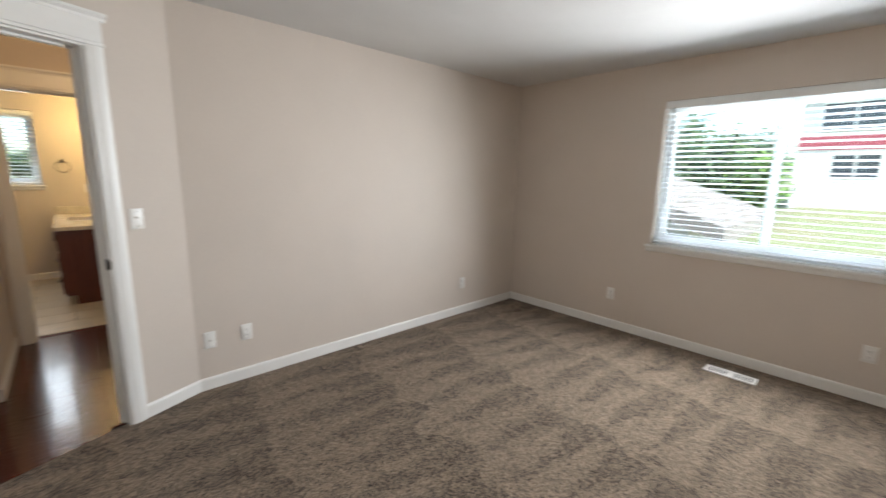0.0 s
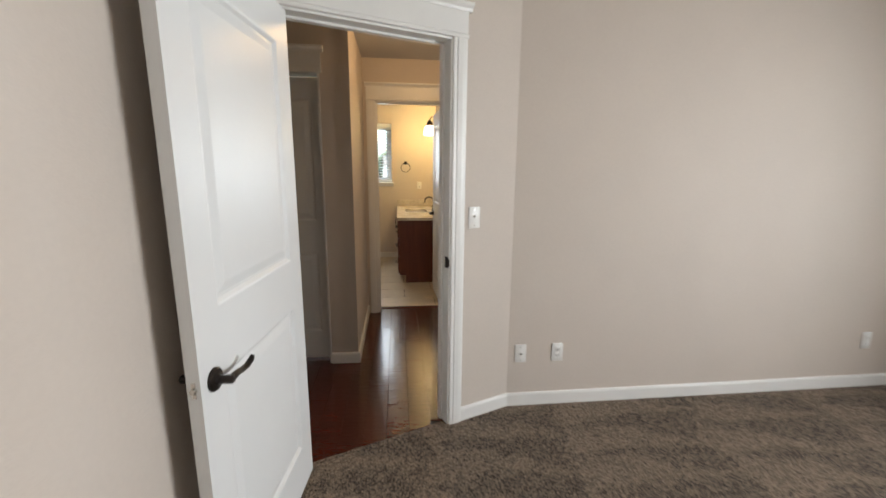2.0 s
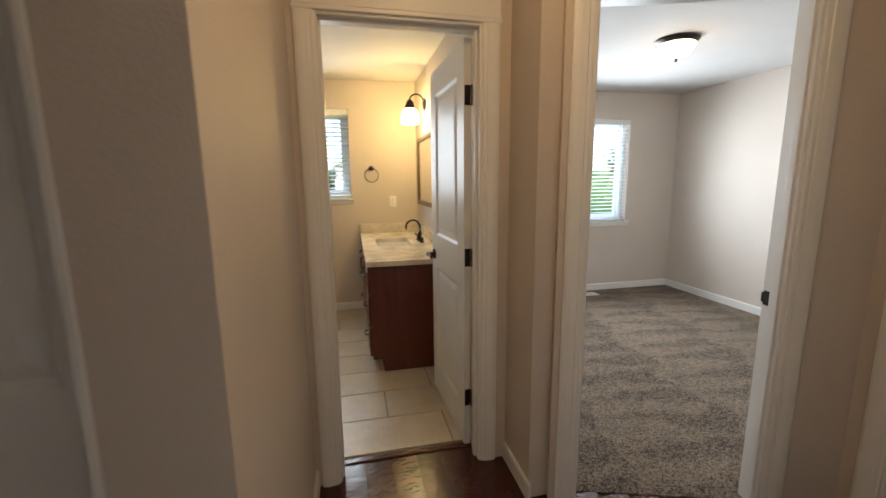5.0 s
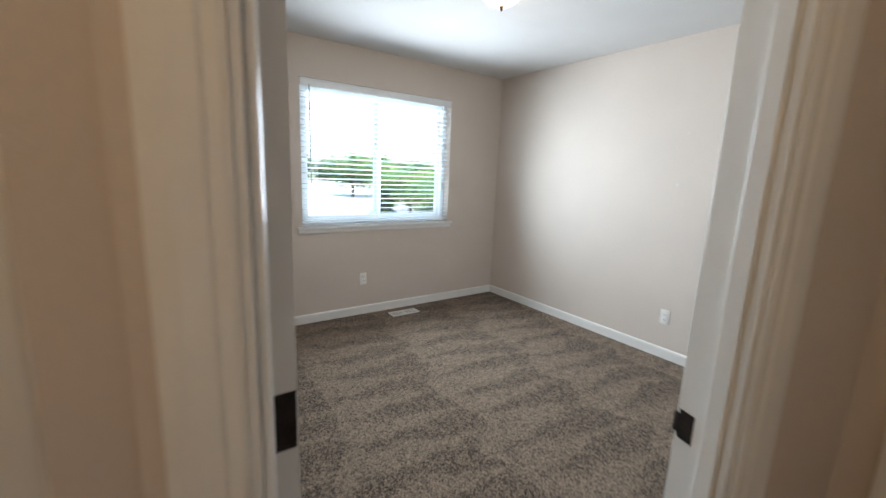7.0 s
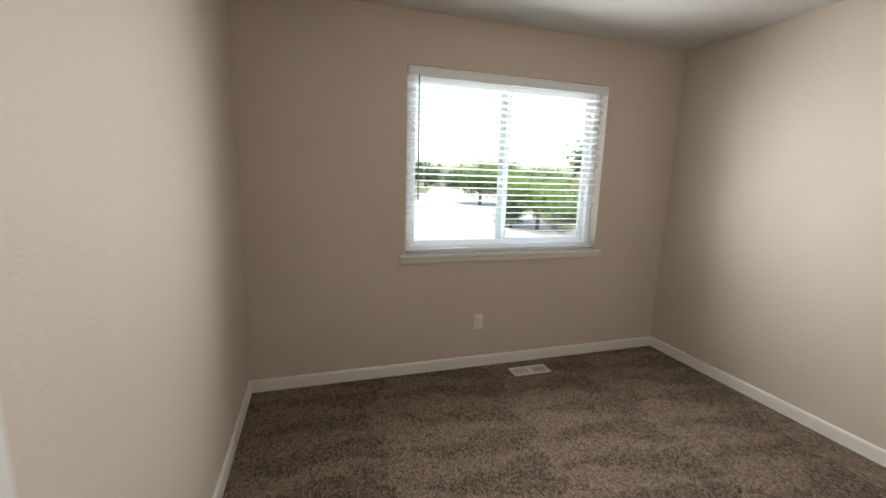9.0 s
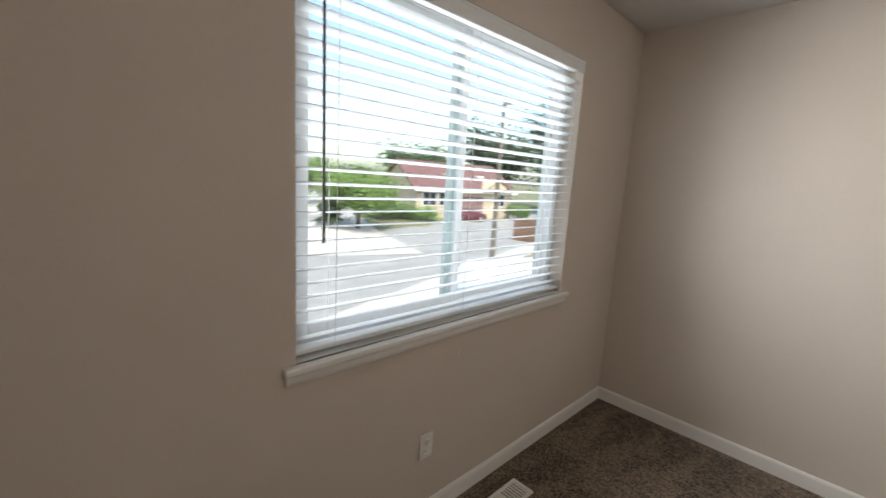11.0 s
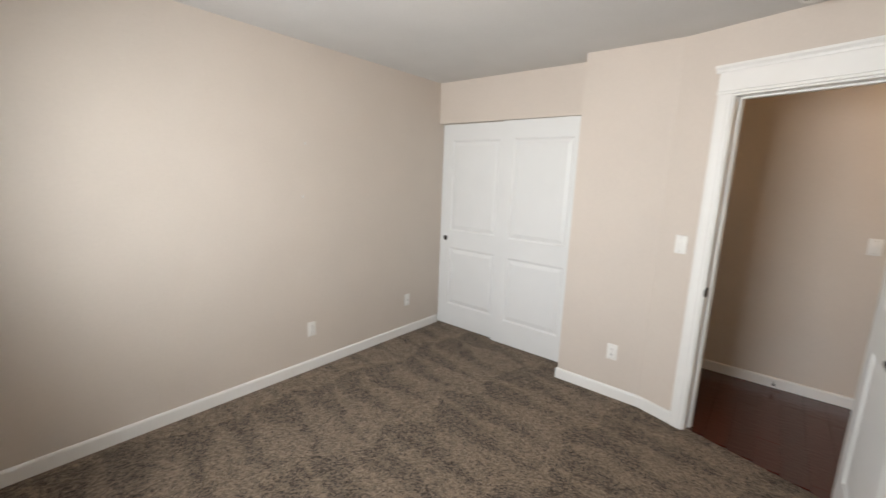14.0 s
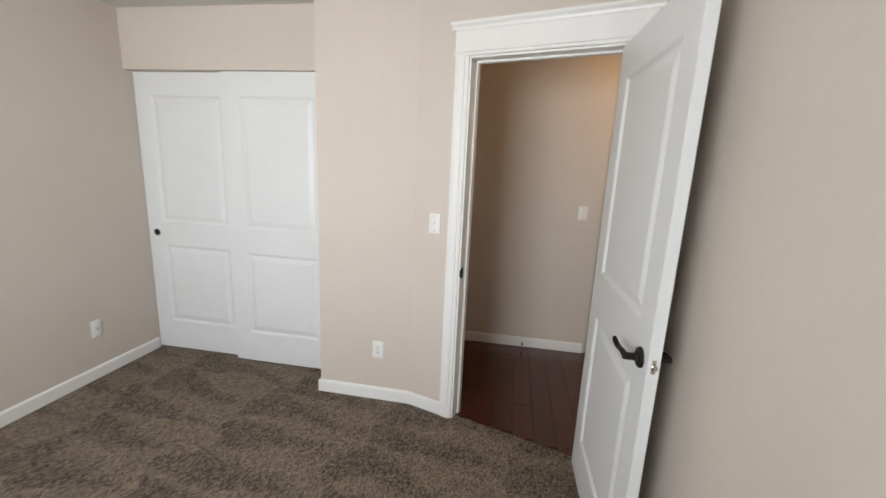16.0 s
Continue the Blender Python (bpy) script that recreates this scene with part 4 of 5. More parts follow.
def vent(x0, x1, y0, y1, long_x):
    h = holder("floor_vent", "white metal floor register set into the carpet", "floor vent", None, "", "floor registers")
    bm = B()
    b = 0.016
    for bx in ((x0, x1, y0, y0 + b), (x0, x1, y1 - b, y1), (x0, x0 + b, y0 + b, y1 - b), (x1 - b, x1, y0 + b, y1 - b)):
        box(bm, *bx, 0.0, 0.008, None, 0.002)
    part("frame", bm, M_VENT, h)
    # no hole is cut: a dark sheet stands for the shade inside the duct
    bm = B()
    box(bm, x0 + b, x1 - b, y0 + b, y1 - b, 0.0005, 0.0015)
    part("duct_shade", bm, M_SLOT, h)
    n = 15
    for k in range(n):
        bm = B()
        if long_x:
            x = x0 + b + (x1 - x0 - 2 * b) * (k + 0.5) / n
            box(bm, x - 0.006, x + 0.003, y0 + b, y1 - b, 0.002, 0.006)
        else:
            y = y0 + b + (y1 - y0 - 2 * b) * (k + 0.5) / n
            box(bm, x0 + b, x1 - b, y - 0.006, y + 0.003, 0.002, 0.006)
        part("slat", bm, M_VENT, h)
    bm = B()
    if long_x:
        box(bm, (x0 + x1) / 2 - 0.02, (x0 + x1) / 2 + 0.02, y0 + b, y1 - b, 0.003, 0.0075, None, 0.001)
    else:
        box(bm, x0 + b, x1 - b, (y0 + y1) / 2 - 0.02, (y0 + y1) / 2 + 0.02, 0.003, 0.0075, None, 0.001)
    part("lever_plate", bm, M_VENT, h)


vent(2.44, 2.74, 6.815, 6.935, True)
vent(3.575, 3.70, 0.06, 0.39, False)


def ceiling_lamp(x, y, watts, label, r=0.165):
    h = holder("ceiling_light", label, "ceiling lamp", None, "", "ceiling lights")
    bm = B()
    lathe(bm, [(r - 0.004, 0), (r + 0.004, -0.006), (r + 0.002, -0.014), (r - 0.010, -0.024), (r - 0.022, -0.034), (r - 0.028, -0.036), (0.05, -0.036)], Matrix.Translation((x, y, CEIL)), 40)
    part("rim", bm, M_BRONZE, h, "dark bronze rim", True)
    bm = B()
    prof = [((r - 0.026) * math.cos(a), -0.034 - 0.105 * math.sin(a)) for a in [math.pi / 2 * k / 9 for k in range(10)]]
    prof[-1] = (0.004, prof[-1][1])
    lathe(bm, prof, Matrix.Translation((x, y, CEIL)), 40)
    s = part("glass_dome", bm, M_GLOW, h, "lit frosted glass bowl", True)
    s.visible_shadow = False
    bm = B()
    lathe(bm, [(0.013, -0.135), (0.014, -0.142), (0.007, -0.148), (0.009, -0.157), (0.003, -0.163)], Matrix.Translation((x, y, CEIL)), 16)
    part("finial", bm, M_BRONZE, h, "small bronze finial", True)
    bulb("ceiling_bulb", (x, y, CEIL - 0.075), 0.07, watts)


ceiling_lamp(2.27, 5.33, LAMP_B, "round ceiling light with a lit frosted bowl and bronze rim", 0.150)
ceiling_lamp(0.18, 3.27, LAMP_HALL, "round hall ceiling light with a lit frosted bowl", 0.150)
ceiling_lamp(1.60, 0.05, LAMP_A, "round ceiling light with a lit frosted bowl and bronze rim", 0.150)

h = holder("smoke_alarm", "round white smoke alarm on the ceiling above the doorway", "smoke alarm")
bm = B()
lathe(bm, [(0.066, 0), (0.066, -0.010), (0.058, -0.014), (0.056, -0.030), (0.045, -0.040), (0.02, -0.042), (0.003, -0.042)], Matrix.Translation((1.20, 4.10, CEIL)), 32)
part("housing", bm, M_PLATE, h, "", True)
bm = B()
lathe(bm, [(0.008, 0), (0.008, -0.003), (0.004, -0.004)], Matrix.Translation((1.225, 4.12, CEIL - 0.040)), 12)
part("test_button", bm, M_SLOT, h)

h = holder("door_stop_spring", "small metal door stop on the hall baseboard", "door stop")
bm = B()
tube(bm, [(1.03, 2.672, 0.05), (1.03, 2.730, 0.05)], 0.005, 8)
part("rod", bm, M_CHROME, h, "", True)
bm = B()
tube(bm, [(1.03, 2.730, 0.05), (1.03, 2.745, 0.05)], 0.0085, 10)
part("rubber_tip", bm, M_SLOT, h, "dark rubber tip", True)


def patch(x, y, z, deg, r):
    """A dab of pale filler over an old nail hole."""
    bm = B()
    prof = [(r, 0.0), (r * 0.9, 0.0008), (r * 0.5, 0.0014), (0.001, 0.0016)]
    lathe(bm, prof, wall_frame(x, y, deg) @ Matrix.Translation((0, -0.0002, z)) @ Matrix.Rotation(radians(90), 4, "X") @ Matrix.Diagonal((0.8, 1.25, 1, 1)), 14)
    thing("wall_patch", bm, M_CEIL, "small dab of pale filler on the beige wall", "wall patch", "", "filler dabs", True)


patch(2.39, 7.05, 0.725, 0, 0.013)
patch(3.885, 5.03, 1.37, -90, 0.010)
patch(3.885, 5.00, 1.75, -90, 0.008)


# ---- outside ----
GZ = -2.75
M_GRASS = mat("dry_lawn", (0.095, 0.115, 0.05), 0.95, vary=0.4, scale=0.6, fine=9, bump=0.3, dark=(0.16, 0.14, 0.08))
M_ROAD = mat("asphalt", (0.26, 0.257, 0.25), 0.9, vary=0.15, scale=0.7, fine=30, bump=0.2)
M_CONC = mat("concrete", (0.42, 0.40, 0.37), 0.85, vary=0.12, scale=1, fine=25, bump=0.15)
M_ROOFR = mat("maroon_shingles", (0.14, 0.072, 0.07), 0.85, vary=0.25, scale=3, fine=12, bump=0.3)
M_ROOFG = mat("pale_grey_shingles", (0.18, 0.16, 0.145), 0.85, vary=0.18, scale=3, fine=12, bump=0.3)
M_TAN = mat("tan_siding", (0.50, 0.41, 0.30), 0.8, vary=0.06, scale=1, fine=12, bump=0.1)
M_RED = mat("red_siding", (0.30, 0.06, 0.075), 0.7, vary=0.1, scale=1, fine=12, bump=0.1)
M_BROWN = mat("dull_mauve_paint", (0.20, 0.12, 0.115), 0.7, vary=0.1, scale=1, fine=12, bump=0.1)
M_PALE = mat("pale_siding", (0.62, 0.60, 0.56), 0.8, vary=0.05, scale=1, fine=12, bump=0.1)
M_DARKGLASS = mat("dark_window_glass", (0.04, 0.05, 0.06), 0.1, vary=0.2, bump=0.0)
M_VANW = mat("white_vehicle_paint", (0.80, 0.80, 0.79), 0.25, vary=0.02, bump=0.0, coat=0.4)
M_MAROON = mat("maroon_vehicle_paint", (0.09, 0.012, 0.018), 0.25, vary=0.05, bump=0.0, coat=0.4)
M_TYRE = mat("tyre_rubber", (0.02, 0.02, 0.02), 0.8, vary=0.2, bump=0.1)
M_TAIL = mat("red_lens", (0.45, 0.02, 0.02), 0.2, vary=0.05, bump=0.0)
M_BARK = mat("bark", (0.10, 0.075, 0.05), 0.95, vary=0.3, scale=5, fine=30, bump=0.5)
M_LEAF = mat("bright_leaves", (0.085, 0.15, 0.028), 0.7, vary=0.45, scale=1.5, fine=9, bump=0.0, random_tone=0.2)
M_LEAFD = mat("dark_leaves", (0.035, 0.065, 0.022), 0.75, vary=0.4, scale=1.0, fine=6, bump=0.0, random_tone=0.2)
M_POLE = mat("weathered_pole", (0.13, 0.11, 0.09), 0.9, vary=0.2, scale=4, fine=40, bump=0.2)
M_FENCE = mat("brown_fence_wood", (0.17, 0.09, 0.055), 0.85, vary=0.25, scale=4, fine=40, bump=0.2, random_tone=0.15)


def terrain(x, y):
    """Level by the street; the ground climbs to the east and beyond the street."""
    east = max(0.0, min(1.0, (10.0 - y) / 5.0)) * max(0.0, x - 12.0) * 0.135
    north = max(0.0, min(1.0, (y - 0.33 * x - 26.0) / 12.0)) * 1.3
    return GZ + min(east, 5.0) + north


def ground():
    bm = B()
    xs = [-3000, -600, -150, -60, -30, -15] + [-10 + 3 * k for k in range(31)] + [120, 250, 700, 3000]
    ys = [-3000, -600, -150, -60, -40] + [-30 + 3 * k for k in range(31)] + [90, 150, 300, 800, 3000]
    grid = [[bm.verts.new((x, y, terrain(x, y))) for y in ys] for x in xs]
    for i in range(len(xs) - 1):
        for j in range(len(ys) - 1):
            bm.faces.new((grid[i][j], grid[i + 1][j], grid[i + 1][j + 1], grid[i][j + 1]))
    thing("ground", bm, M_GRASS, "dry green lawn and verge outside", "ground", "structure")


ground()


def strip(name, a, b, w, z, h, material, label, category):
    m, length = along(a, b)
    bm = B()
    box(bm, 0, length, -w / 2, w / 2, z - 0.1, z + h, m)
    return thing(name, bm, material, label, category, "structure")


strip("road", (-62, 0.5), (128, 62.5), 12.4, GZ, 0.03, M_ROAD, "pale grey asphalt street", "road")


def side_street():
    """A pale street that leaves the main one and climbs with the ground."""
    m, length = along((10.0, 25.0), (34.0, 96.0))
    bm = B()
    rows = []
    for k in range(25):
        row = []
        for w in (-6.5, -2.2, 2.2, 6.5):
            p = m @ Vector((length * k / 24, w, 0))
            row.append(bm.verts.new((p.x, p.y, terrain(p.x, p.y) + 0.06)))
        rows.append(row)
    for p, q in zip(rows, rows[1:]):
        for i in range(3):
            bm.faces.new((p[i], p[i + 1], q[i + 1], q[i]))
    thing("side_street", bm, M_CONC, "pale concrete side street climbing away", "road", "structure")


side_street()
strip("pavement", (-60, -6.2), (131, 56.0), 1.4, GZ, 0.13, M_CONC, "concrete pavement beside the street", "pavement")
strip("driveway", (2.6, 7.4), (1.0, 13.0), 5.4, GZ, 0.05, M_CONC, "pale concrete driveway below the window", "driveway")


def gable_house(name, m, w, d, h, rise, wall_m, roof_m, label, wins, garage=None, trim_m=None, eave=0.5):
    """Front towards -y of its own frame, ridge along x."""
    o = holder(name, label, "house", m)
    bm = B()
    box(bm, 0, w, 0, d, -1.5, h)
    for x in (0, w):
        bm.faces.new([bm.verts.new(p) for p in ((x, 0, h), (x, d, h), (x, d / 2, h + rise))])
    part("wall", bm, wall_m, o)
    for s in (0, 1):
        bm = B()
        y0 = -eave if s == 0 else d + eave
        z0 = h - rise * eave / (d / 2)
        pts = [(-eave, y0, z0), (w + eave, y0, z0), (w + eave, d / 2, h + rise), (-eave, d / 2, h + rise)]
        lo = [bm.verts.new(p) for p in pts]
        hi = [bm.verts.new((p[0], p[1], p[2] + 0.18)) for p in pts]
        bm.faces.new(lo)
        bm.faces.new(hi)
        for i in range(4):
            bm.faces.new((lo[i], lo[(i + 1) % 4], hi[(i + 1) % 4], hi[i]))
        part("roof", bm, roof_m, o)
    bm = B()
    box(bm, -eave, w + eave, -eave - 0.06, -eave, h - rise * eave / (d / 2) - 0.05, h - rise * eave / (d / 2) + 0.2)
    part("gutter", bm, trim_m or M_TRIM, o)
    for x, z, ww, hh in wins:
        bm = B()
        for bx in ((x - 0.08, x + ww + 0.08, z - 0.08, z), (x - 0.08, x + ww + 0.08, z + hh, z + hh + 0.08), (x - 0.08, x, z, z + hh), (x + ww, x + ww + 0.08, z, z + hh), (x + ww / 2 - 0.03, x + ww / 2 + 0.03, z, z + hh)):
            box(bm, bx[0], bx[1], -0.08, 0.02, bx[2], bx[3])
        wf = part("window", bm, M_TRIM, o)
        bm = B()
        box(bm, x, x + ww, -0.03, 0.01, z, z + hh)
        part("pane", bm, M_DARKGLASS, wf)
    if garage:
        x, ww, gm = garage
        for k in range(4):
            bm = B()
            box(bm, x, x + ww, -0.06, 0.0, 0.05 + 0.55 * k, 0.58 + 0.55 * k, None, 0.02)
            part("garage_panel", bm, gm, o)
    return o


def at_ground(x, y, deg, dz=0.0):
    return Matrix.Translation((x, y, terrain(x, y) + dz)) @ Matrix.Rotation(radians(deg), 4, "Z")


hA = gable_house("house", at_ground(28.6, 38.8, -11.5), 13, 9, 3.0, 2.8, M_TAN, M_ROOFR, "tan bungalow with a maroon shingle roof across the street", [(0.8, 1.2, 1.6, 1.3), (2.8, 1.2, 1.4, 1.3), (10.4, 1.2, 1.6, 1.3)], (4.6, 4.2, M_BROWN))
bm = B()
for p in ((-0.9, 0.0), (-0.78, 0.0)):
    bm.faces.new([bm.verts.new(q) for q in ((8.2, p[0], 2.9), (12.2, p[0], 2.9), (10.2, p[0], 4.2))])
for x0 in (7.8, 12.6):
    bm.faces.new([bm.verts.new(q) for q in ((x0, -1.1, 2.75), (10.2, -1.1, 4.35), (10.2, 2.6, 4.35), (x0, 0.4, 2.75))])
part("porch_gable", bm, M_TAN, hA)
for x in (4.5, 9.0):
    bm = B()
    box(bm, x, x + 0.9, 1.6, 2.4, 4.35, 4.62, None, 0.05)
    part("roof_light", bm, M_PALE, hA)
gable_house("house", at_ground(-2, 80, 8), 16, 9, 3.0, 2.4, M_PALE, M_ROOFG, "pale house with grey roof far down the street", [(1.5, 1.0, 1.6, 1.2), (6, 1.0, 1.6, 1.2), (10, 1.0, 1.6, 1.2)])
hC = gable_house("house", at_ground(32, 3.6, -90, 1.17), 16, 9, 5.3, 2.4, M_PALE, M_ROOFG, "two-storey pale house with red bands up the slope", [(1.6, 0.6, 1.9, 1.2), (5.4, 0.6, 1.9, 1.2), (9.5, 0.6, 1.9, 1.2), (0.9, 3.2, 2.7, 1.4), (6.0, 3.2, 2.7, 1.4), (11.0, 3.2, 2.7, 1.4)], None, M_PALE)
for bx in ((0, 16, 2.1, 2.85), (4.1, 5.0, 2.85, 5.2), (9.3, 10.2, 2.85, 5.2)):
    bm = B()
    box(bm, bx[0], bx[1], -0.05, -0.002, bx[2], bx[3])
    part("red_band", bm, M_RED, hC, "red painted cladding band")


def tree(x, y, height, spread, material, label, seed, trunk_r=0.16, n=2600, base=0.32, conic=False, size=0.22):
    rng = random.Random(seed)
    o = holder("tree", label, "tree", at_ground(x, y, 0))
    bm = B()
    top = height * (0.92 if conic else 0.62)
    tube(bm, [(0, 0, -0.2), (0.06, 0.02, height * 0.2), (-0.04, 0.08, height * 0.4), (0.02, 0.0, top)], trunk_r, 8, [trunk_r * 1.3, trunk_r, trunk_r * 0.8, trunk_r * 0.25])
    tips = []
    for k in range(10):
        a = k * 2.4 + rng.uniform(-0.3, 0.3)
        z0 = height * (base + (0.5 if conic else 0.28) * k / 10)
        r = spread * rng.uniform(0.5, 0.85) * ((1 - 0.8 * k / 10) if conic else 1)
        z1 = z0 + height * (0.02 if conic else rng.uniform(0.12, 0.32))
        tip = Vector((r * math.cos(a), r * math.sin(a), z1))
        tube(bm, [(0, 0, z0), tip * 0.5 + Vector((0, 0, z0 * 0.5 + 0.1)), tip], 0.05, 6, [trunk_r * 0.5, trunk_r * 0.32, 0.02])
        tips.append((tip, r))
    part("trunk", bm, M_BARK, o)
    verts, faces = [], []
    for k in range(n):
        if conic:
            h_ = rng.random() ** 0.8
            z = height * (0.15 + 0.85 * h_)
            r = spread * (1 - h_) * (0.45 + 0.6 * rng.random()) * (0.8 + 0.3 * math.sin(z * 5))
            a = rng.uniform(0, 6.283)
            c = Vector((r * math.cos(a), r * math.sin(a), z))
        else:
            tip, r = tips[rng.randrange(10)]
            v = Vector((rng.gauss(0, 1), rng.gauss(0, 1), rng.gauss(0, 0.75)))
            c = tip * rng.uniform(0.55, 1.05) + v * spread * 0.20 + Vector((0, 0, height * 0.10))
        u = Vector((rng.gauss(0, 1), rng.gauss(0, 1), rng.gauss(0, 0.6))).normalized()
        w = u.orthogonal().normalized()
        s = size * rng.uniform(0.5, 1.2)
        i = len(verts)
        verts += [c - u * s, c + w * s * 0.5, c + u * s, c - w * s * 0.5]
        faces.append((i, i + 1, i + 2, i + 3))
    me = bpy.data.meshes.new("crown")
    me.from_pydata([tuple(v) for v in verts], [], faces)
    me.materials.append(material)
    c = new("crown", me)
    c.parent = o
    return o


tree(18.0, 33.0, 4.6, 3.3, M_LEAF, "young bright green street tree with a round crown", 3, 0.16, 7500, 0.30, False, 0.14)
tree(17.5, 44, 4.6, 3.0, M_LEAF, "young bright green street tree with a round crown", 4, 0.16, 6500, 0.25, False, 0.14)
tree(15.9, 33.5, 3.2, 1.3, M_LEAFD, "clipped dark green conical shrub beside the street", 5, 0.12, 5000, 0.08, True, 0.13)
for k, (x, y, hh) in enumerate(((55, 50, 17), (62, 42, 21), (66, 33, 22), (70, 24, 20), (48, 62, 11), (80, 16, 15), (57, 37, 14))):
    tree(x, y, hh, 6.5, M_LEAFD, "tall dark green tree behind the houses", 20 + k, 0.35, 5200, 0.12, False, 0.42)
for k in range(14):
    tree(-34 + 7.0 * k, 104 + 6 * math.sin(k * 2.3), 7.0 + 2.2 * math.sin(k * 1.7), 5.0, M_LEAFD, "dark green tree in the far tree line", 60 + k, 0.3, 2400, 0.06, k % 4 == 3, 0.5)
for k, (x, y, hh) in enumerate(((23.2, 37.0, 2.2), (25.6, 37.4, 1.7), (27.8, 36.6, 1.5), (41.0, 34.5, 2.4))):
    tree(x, y, hh, 1.7, M_LEAF, "leafy green shrub in front of the bungalow", 80 + k, 0.06, 2400, 0.1, False, 0.13)
tree(24, 7.0, 6.5, 3.4, M_LEAFD, "leafy green tree beside the slope", 41, 0.2, 8000, 0.15, False, 0.17)
tree(30, 11.5, 8, 4.0, M_LEAFD, "leafy green tree beside the slope", 42, 0.2, 8000, 0.15, False, 0.19)
tree(25.5, 5.2, 4.8, 2.2, M_LEAF, "leafy green tree beside the slope", 43, 0.2, 7000, 0.15, False, 0.16)


def wheel(parent, x, y, r=0.36, side=1):
    bm = B()
    lathe(bm, [(r - 0.06, -0.11), (r - 0.01, -0.10), (r, -0.06), (r, 0.06), (r - 0.01, 0.10), (r - 0.06, 0.11)], Matrix.Translation((x, y, r)) @ Matrix.Rotation(radians(90), 4, "X"), 24)
    w = part("wheel", bm, M_TYRE, parent, "black tyre on a metal rim", True)
    bm = B()
    lathe(bm, [(r - 0.10, -0.115), (r - 0.14, -0.09), (0.05, -0.10), (0.05, 0.10), (r - 0.14, 0.09), (r - 0.10, 0.115)], Matrix.Translation((x, y, r)) @ Matrix.Rotation(radians(90), 4, "X"), 20)
    part("rim", bm, M_CHROME, w, "", True)


def vehicle(m, label, outline, width, paint, windows, category="car", tail=True):
    """A body drawn along x from the tail (x = 0) to the nose, rounded over its width."""
    o = holder("parked_vehicle", label, category, m)
    bm = B()
    cx, cz = sum(p[0] for p in outline) / len(outline), 0.75
    rings = []
    for u, s in ((-0.5, 0.94), (-0.485, 0.985), (-0.44, 1.0), (0.44, 1.0), (0.485, 0.985), (0.5, 0.94)):
        rings.append([bm.verts.new((cx + (x - cx) * s, u * width * (0.86 if z > 1.25 else 1.0), cz + (z - cz) * s)) for x, z in outline])
    k = len(outline)
    for p, q in zip(rings, rings[1:]):
        for i in range(k):
            bm.faces.new((p[i], p[(i + 1) % k], q[(i + 1) % k], q[i]))
    bm.faces.new(rings[0])
    bm.faces.new(rings[-1])
    part("body", bm, paint, o, "", True)
    ln = max(p[0] for p in outline)
    for x in (0.85, ln - 0.9):
        for s in (-1, 1):
            wheel(o, x, s * (width / 2 - 0.08))
    for x0, x1, z0, z1 in windows:
        for s in (-1, 1):
            bm = B()
            box(bm, x0, x1, s * (width / 2 - 0.10) - 0.05, s * (width / 2 - 0.10) + 0.05, z0, z1, None, 0.02)
            part("side_window", bm, M_DARKGLASS, o)
    for s in (-1, 1):
        bm = B()
        box(bm, -0.02, 0.06, s * (width / 2 - 0.12) - 0.06, s * (width / 2 - 0.12) + 0.06, 0.75, 1.05, None, 0.015)
        part("tail_light", bm, M_TAIL, o, "red tail light")
    bm = B()
    box(bm, -0.12, 0.06, -width / 2 + 0.1, width / 2 - 0.1, 0.38, 0.56, None, 0.03)
    part("bumper", bm, M_TYRE, o)
    return o


SUV = [(0.0, 0.45), (0.02, 1.0), (0.10, 1.80), (0.35, 2.02), (2.9, 2.05), (3.4, 1.80), (4.0, 1.20), (4.75, 0.98), (4.95, 0.8), (4.95, 0.42), (4.3, 0.30), (0.5, 0.30)]
CARO = [(0.0, 0.45), (0.05, 0.95), (0.6, 1.0), (1.1, 1.38), (2.6, 1.40), (3.3, 1.0), (4.3, 0.85), (4.45, 0.45), (4.0, 0.25), (0.4, 0.25)]
vehicle(Matrix.Translation((9.0, 13.1, GZ)) @ Matrix.Rotation(radians(-21), 4, "Z"), "white parked sport utility vehicle in the drive", SUV, 1.95, M_VANW, [(0.55, 1.4, 1.12, 1.55), (1.5, 2.5, 1.12, 1.55)])
vehicle(Matrix.Translation((31.0, 36.2, terrain(32, 36.2))) @ Matrix.Rotation(radians(-11), 4, "Z"), "maroon parked car in front of the bungalow", CARO, 1.75, M_MAROON, [(1.1, 1.8, 1.02, 1.30), (1.9, 2.6, 1.02, 1.30)])


def pole(x, y, h):
    o = holder("utility_pole", "tall weathered wooden utility pole with a lamp arm", "utility pole", at_ground(x, y, 0))
    bm = B()
    tube(bm, [(0, 0, -0.2), (0, 0, h)], 0.11, 10, [0.13, 0.08])
    part("post", bm, M_POLE, o, "", True)
    bm = B()
    tube(bm, [(0, 0, h - 0.5), (-0.6, -0.6, h - 0.2), (-1.1, -1.1, h - 0.2)], 0.03, 8)
    box(bm, -1.35, -1.05, -1.3, -1.0, h - 0.3, h - 0.16, None, 0.03)
    part("lamp_arm", bm, M_CHROME, o)


pole(15.5, 17.5, 7.6)


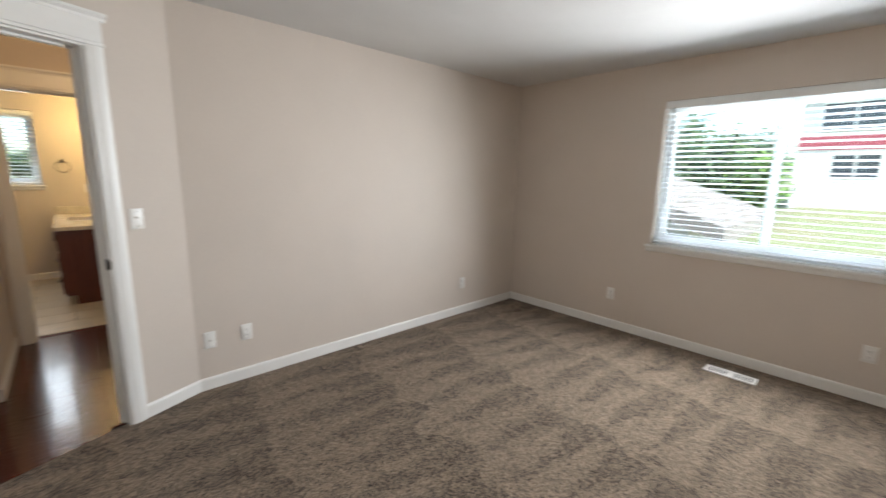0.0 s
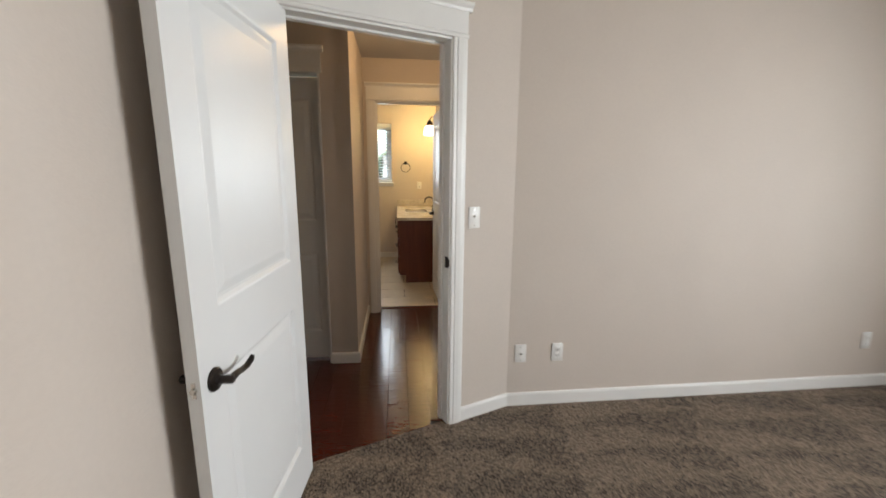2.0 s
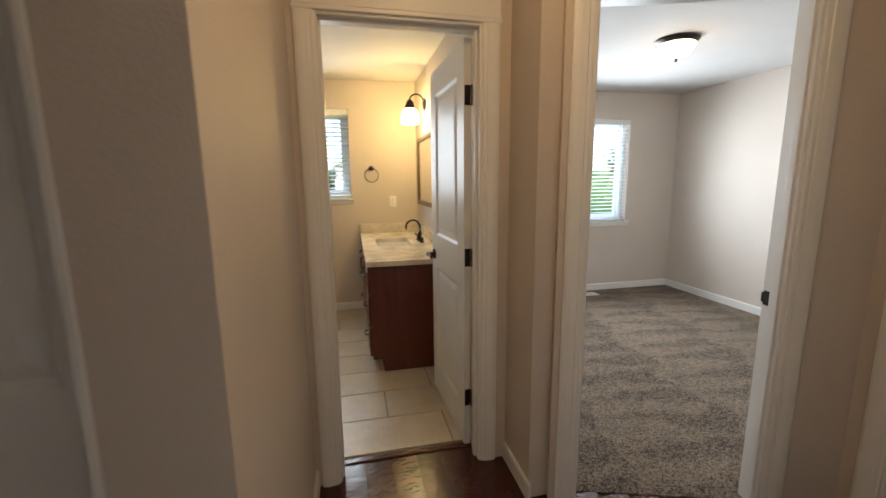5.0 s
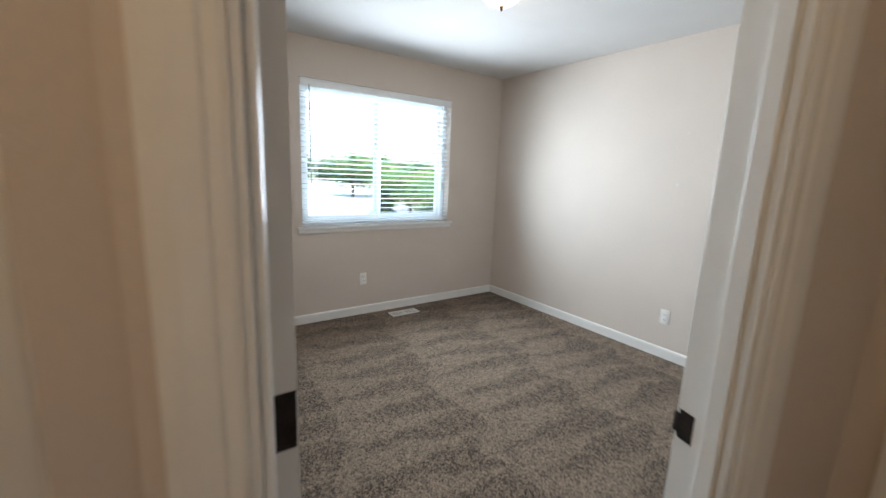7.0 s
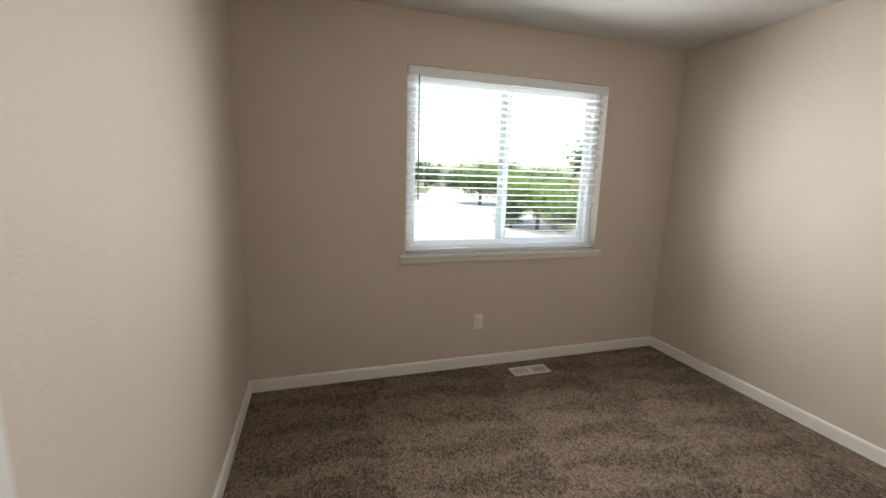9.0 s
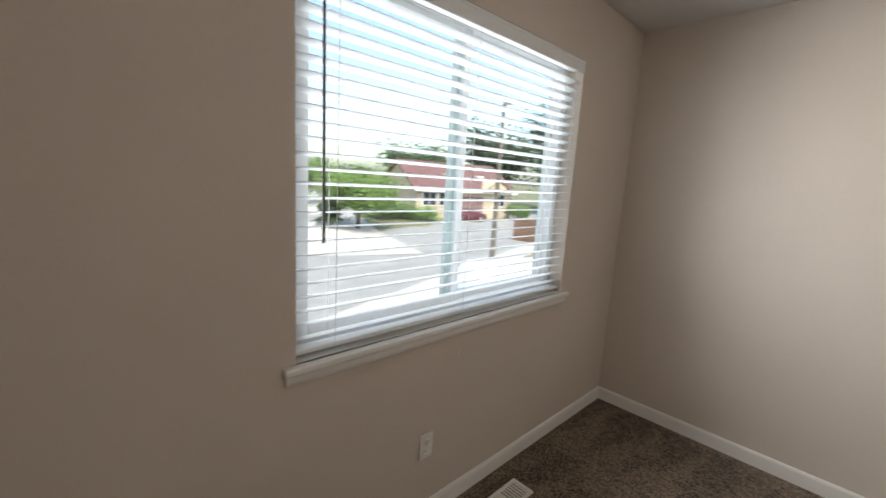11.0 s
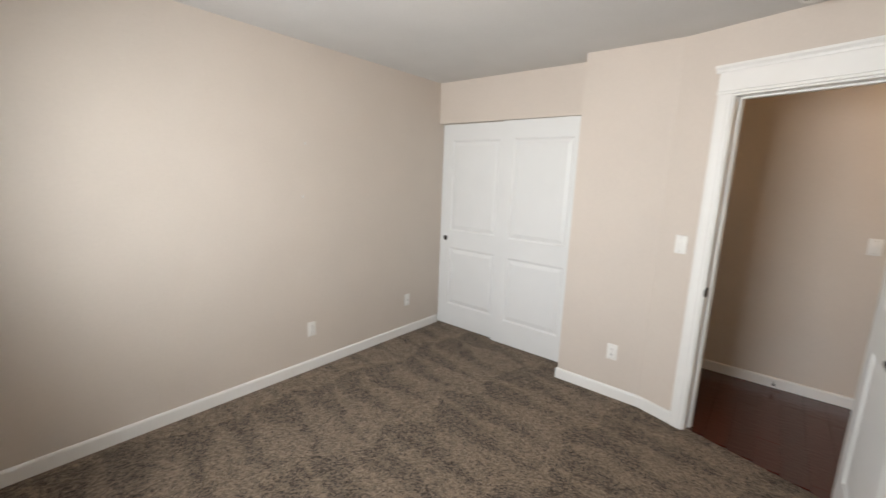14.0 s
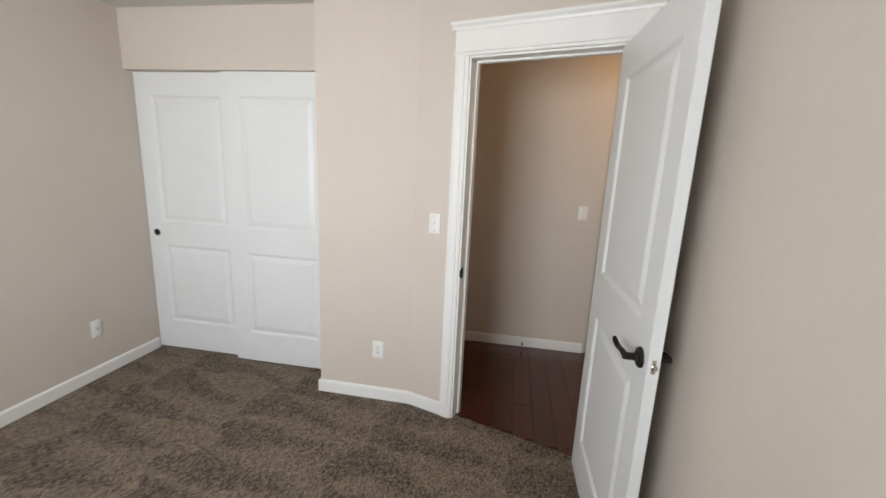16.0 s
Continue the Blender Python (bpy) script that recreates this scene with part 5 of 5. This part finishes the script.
def fence(a, b, h):
    m, length = along(a, b)
    o = holder("fence", "low brown board fence by the street", "fence", m)
    n = int(length / 0.15)
    bm = B()
    box(bm, 0, 0.14, 0, 0.02, 0, h, None, 0.004)
    me = mesh_of("board", bm, M_FENCE)
    for k in range(n):
        ob = new("board", me)
        ob.parent = o
        ob.matrix_basis = pose(k * 0.15, 0, GZ + random.uniform(0, 0.03))
    bm = B()
    box(bm, 0, length, -0.05, 0.0, GZ + 0.25, GZ + 0.34)
    box(bm, 0, length, -0.05, 0.0, GZ + h - 0.35, GZ + h - 0.26)
    part("rail", bm, M_FENCE, o)


fence((26.5, 24.5), (27.5, 18.5), 1.7)


def lower_roof():
    """The pale shingled slope below the first bedroom's window."""
    o = holder("garage_roof", "pale grey shingled lower roof slope outside the window", "roof")
    bm = B()
    pts = [(6.4, 6.4, 2.80), (10.0, 6.4, 2.80), (10.0, 1.0, 0.82), (6.4, 1.0, 0.82)]
    lo = [bm.verts.new((x, y, z - 0.2)) for x, y, z in pts]
    hi = [bm.verts.new(p) for p in pts]
    bm.faces.new(hi)
    bm.faces.new(lo[::-1])
    for i in range(4):
        bm.faces.new((lo[i], lo[(i + 1) % 4], hi[(i + 1) % 4], hi[i]))
    part("roof_deck", bm, M_ROOFG, o)
    for k in range(36):
        y0, y1 = 1.0 + 0.15 * k, 1.0 + 0.15 * (k + 1)
        z0, z1 = 0.82 + (y0 - 1.0) * 1.98 / 5.4, 0.82 + (y1 - 1.0) * 1.98 / 5.4
        x = 6.4
        bm = B()
        while x < 10.0:
            x1 = min(10.0, x + random.uniform(0.12, 0.42))
            up = random.uniform(0.018, 0.034)
            sag = random.uniform(0.0, 0.012)
            lo = [bm.verts.new(p) for p in ((x, y0 - sag, z0 + 0.003), (x1, y0 - sag, z0 + 0.003), (x1, y1, z1 + 0.003), (x, y1, z1 + 0.003))]
            hi = [bm.verts.new(p) for p in ((x, y0 - sag, z0 + up), (x1, y0 - sag, z0 + up), (x1, y1, z1 + 0.006), (x, y1, z1 + 0.006))]
            bm.faces.new(hi)
            bm.faces.new(lo[::-1])
            for i in range(4):
                bm.faces.new((lo[i], lo[(i + 1) % 4], hi[(i + 1) % 4], hi[i]))
            x = x1
        part("shingle_course", bm, M_ROOFG, o)
    bm = B()
    box(bm, 6.7, 9.7, 1.5, 6.2, GZ - 0.2, 0.80)
    part("wall", bm, M_PALE, o)


lower_roof()
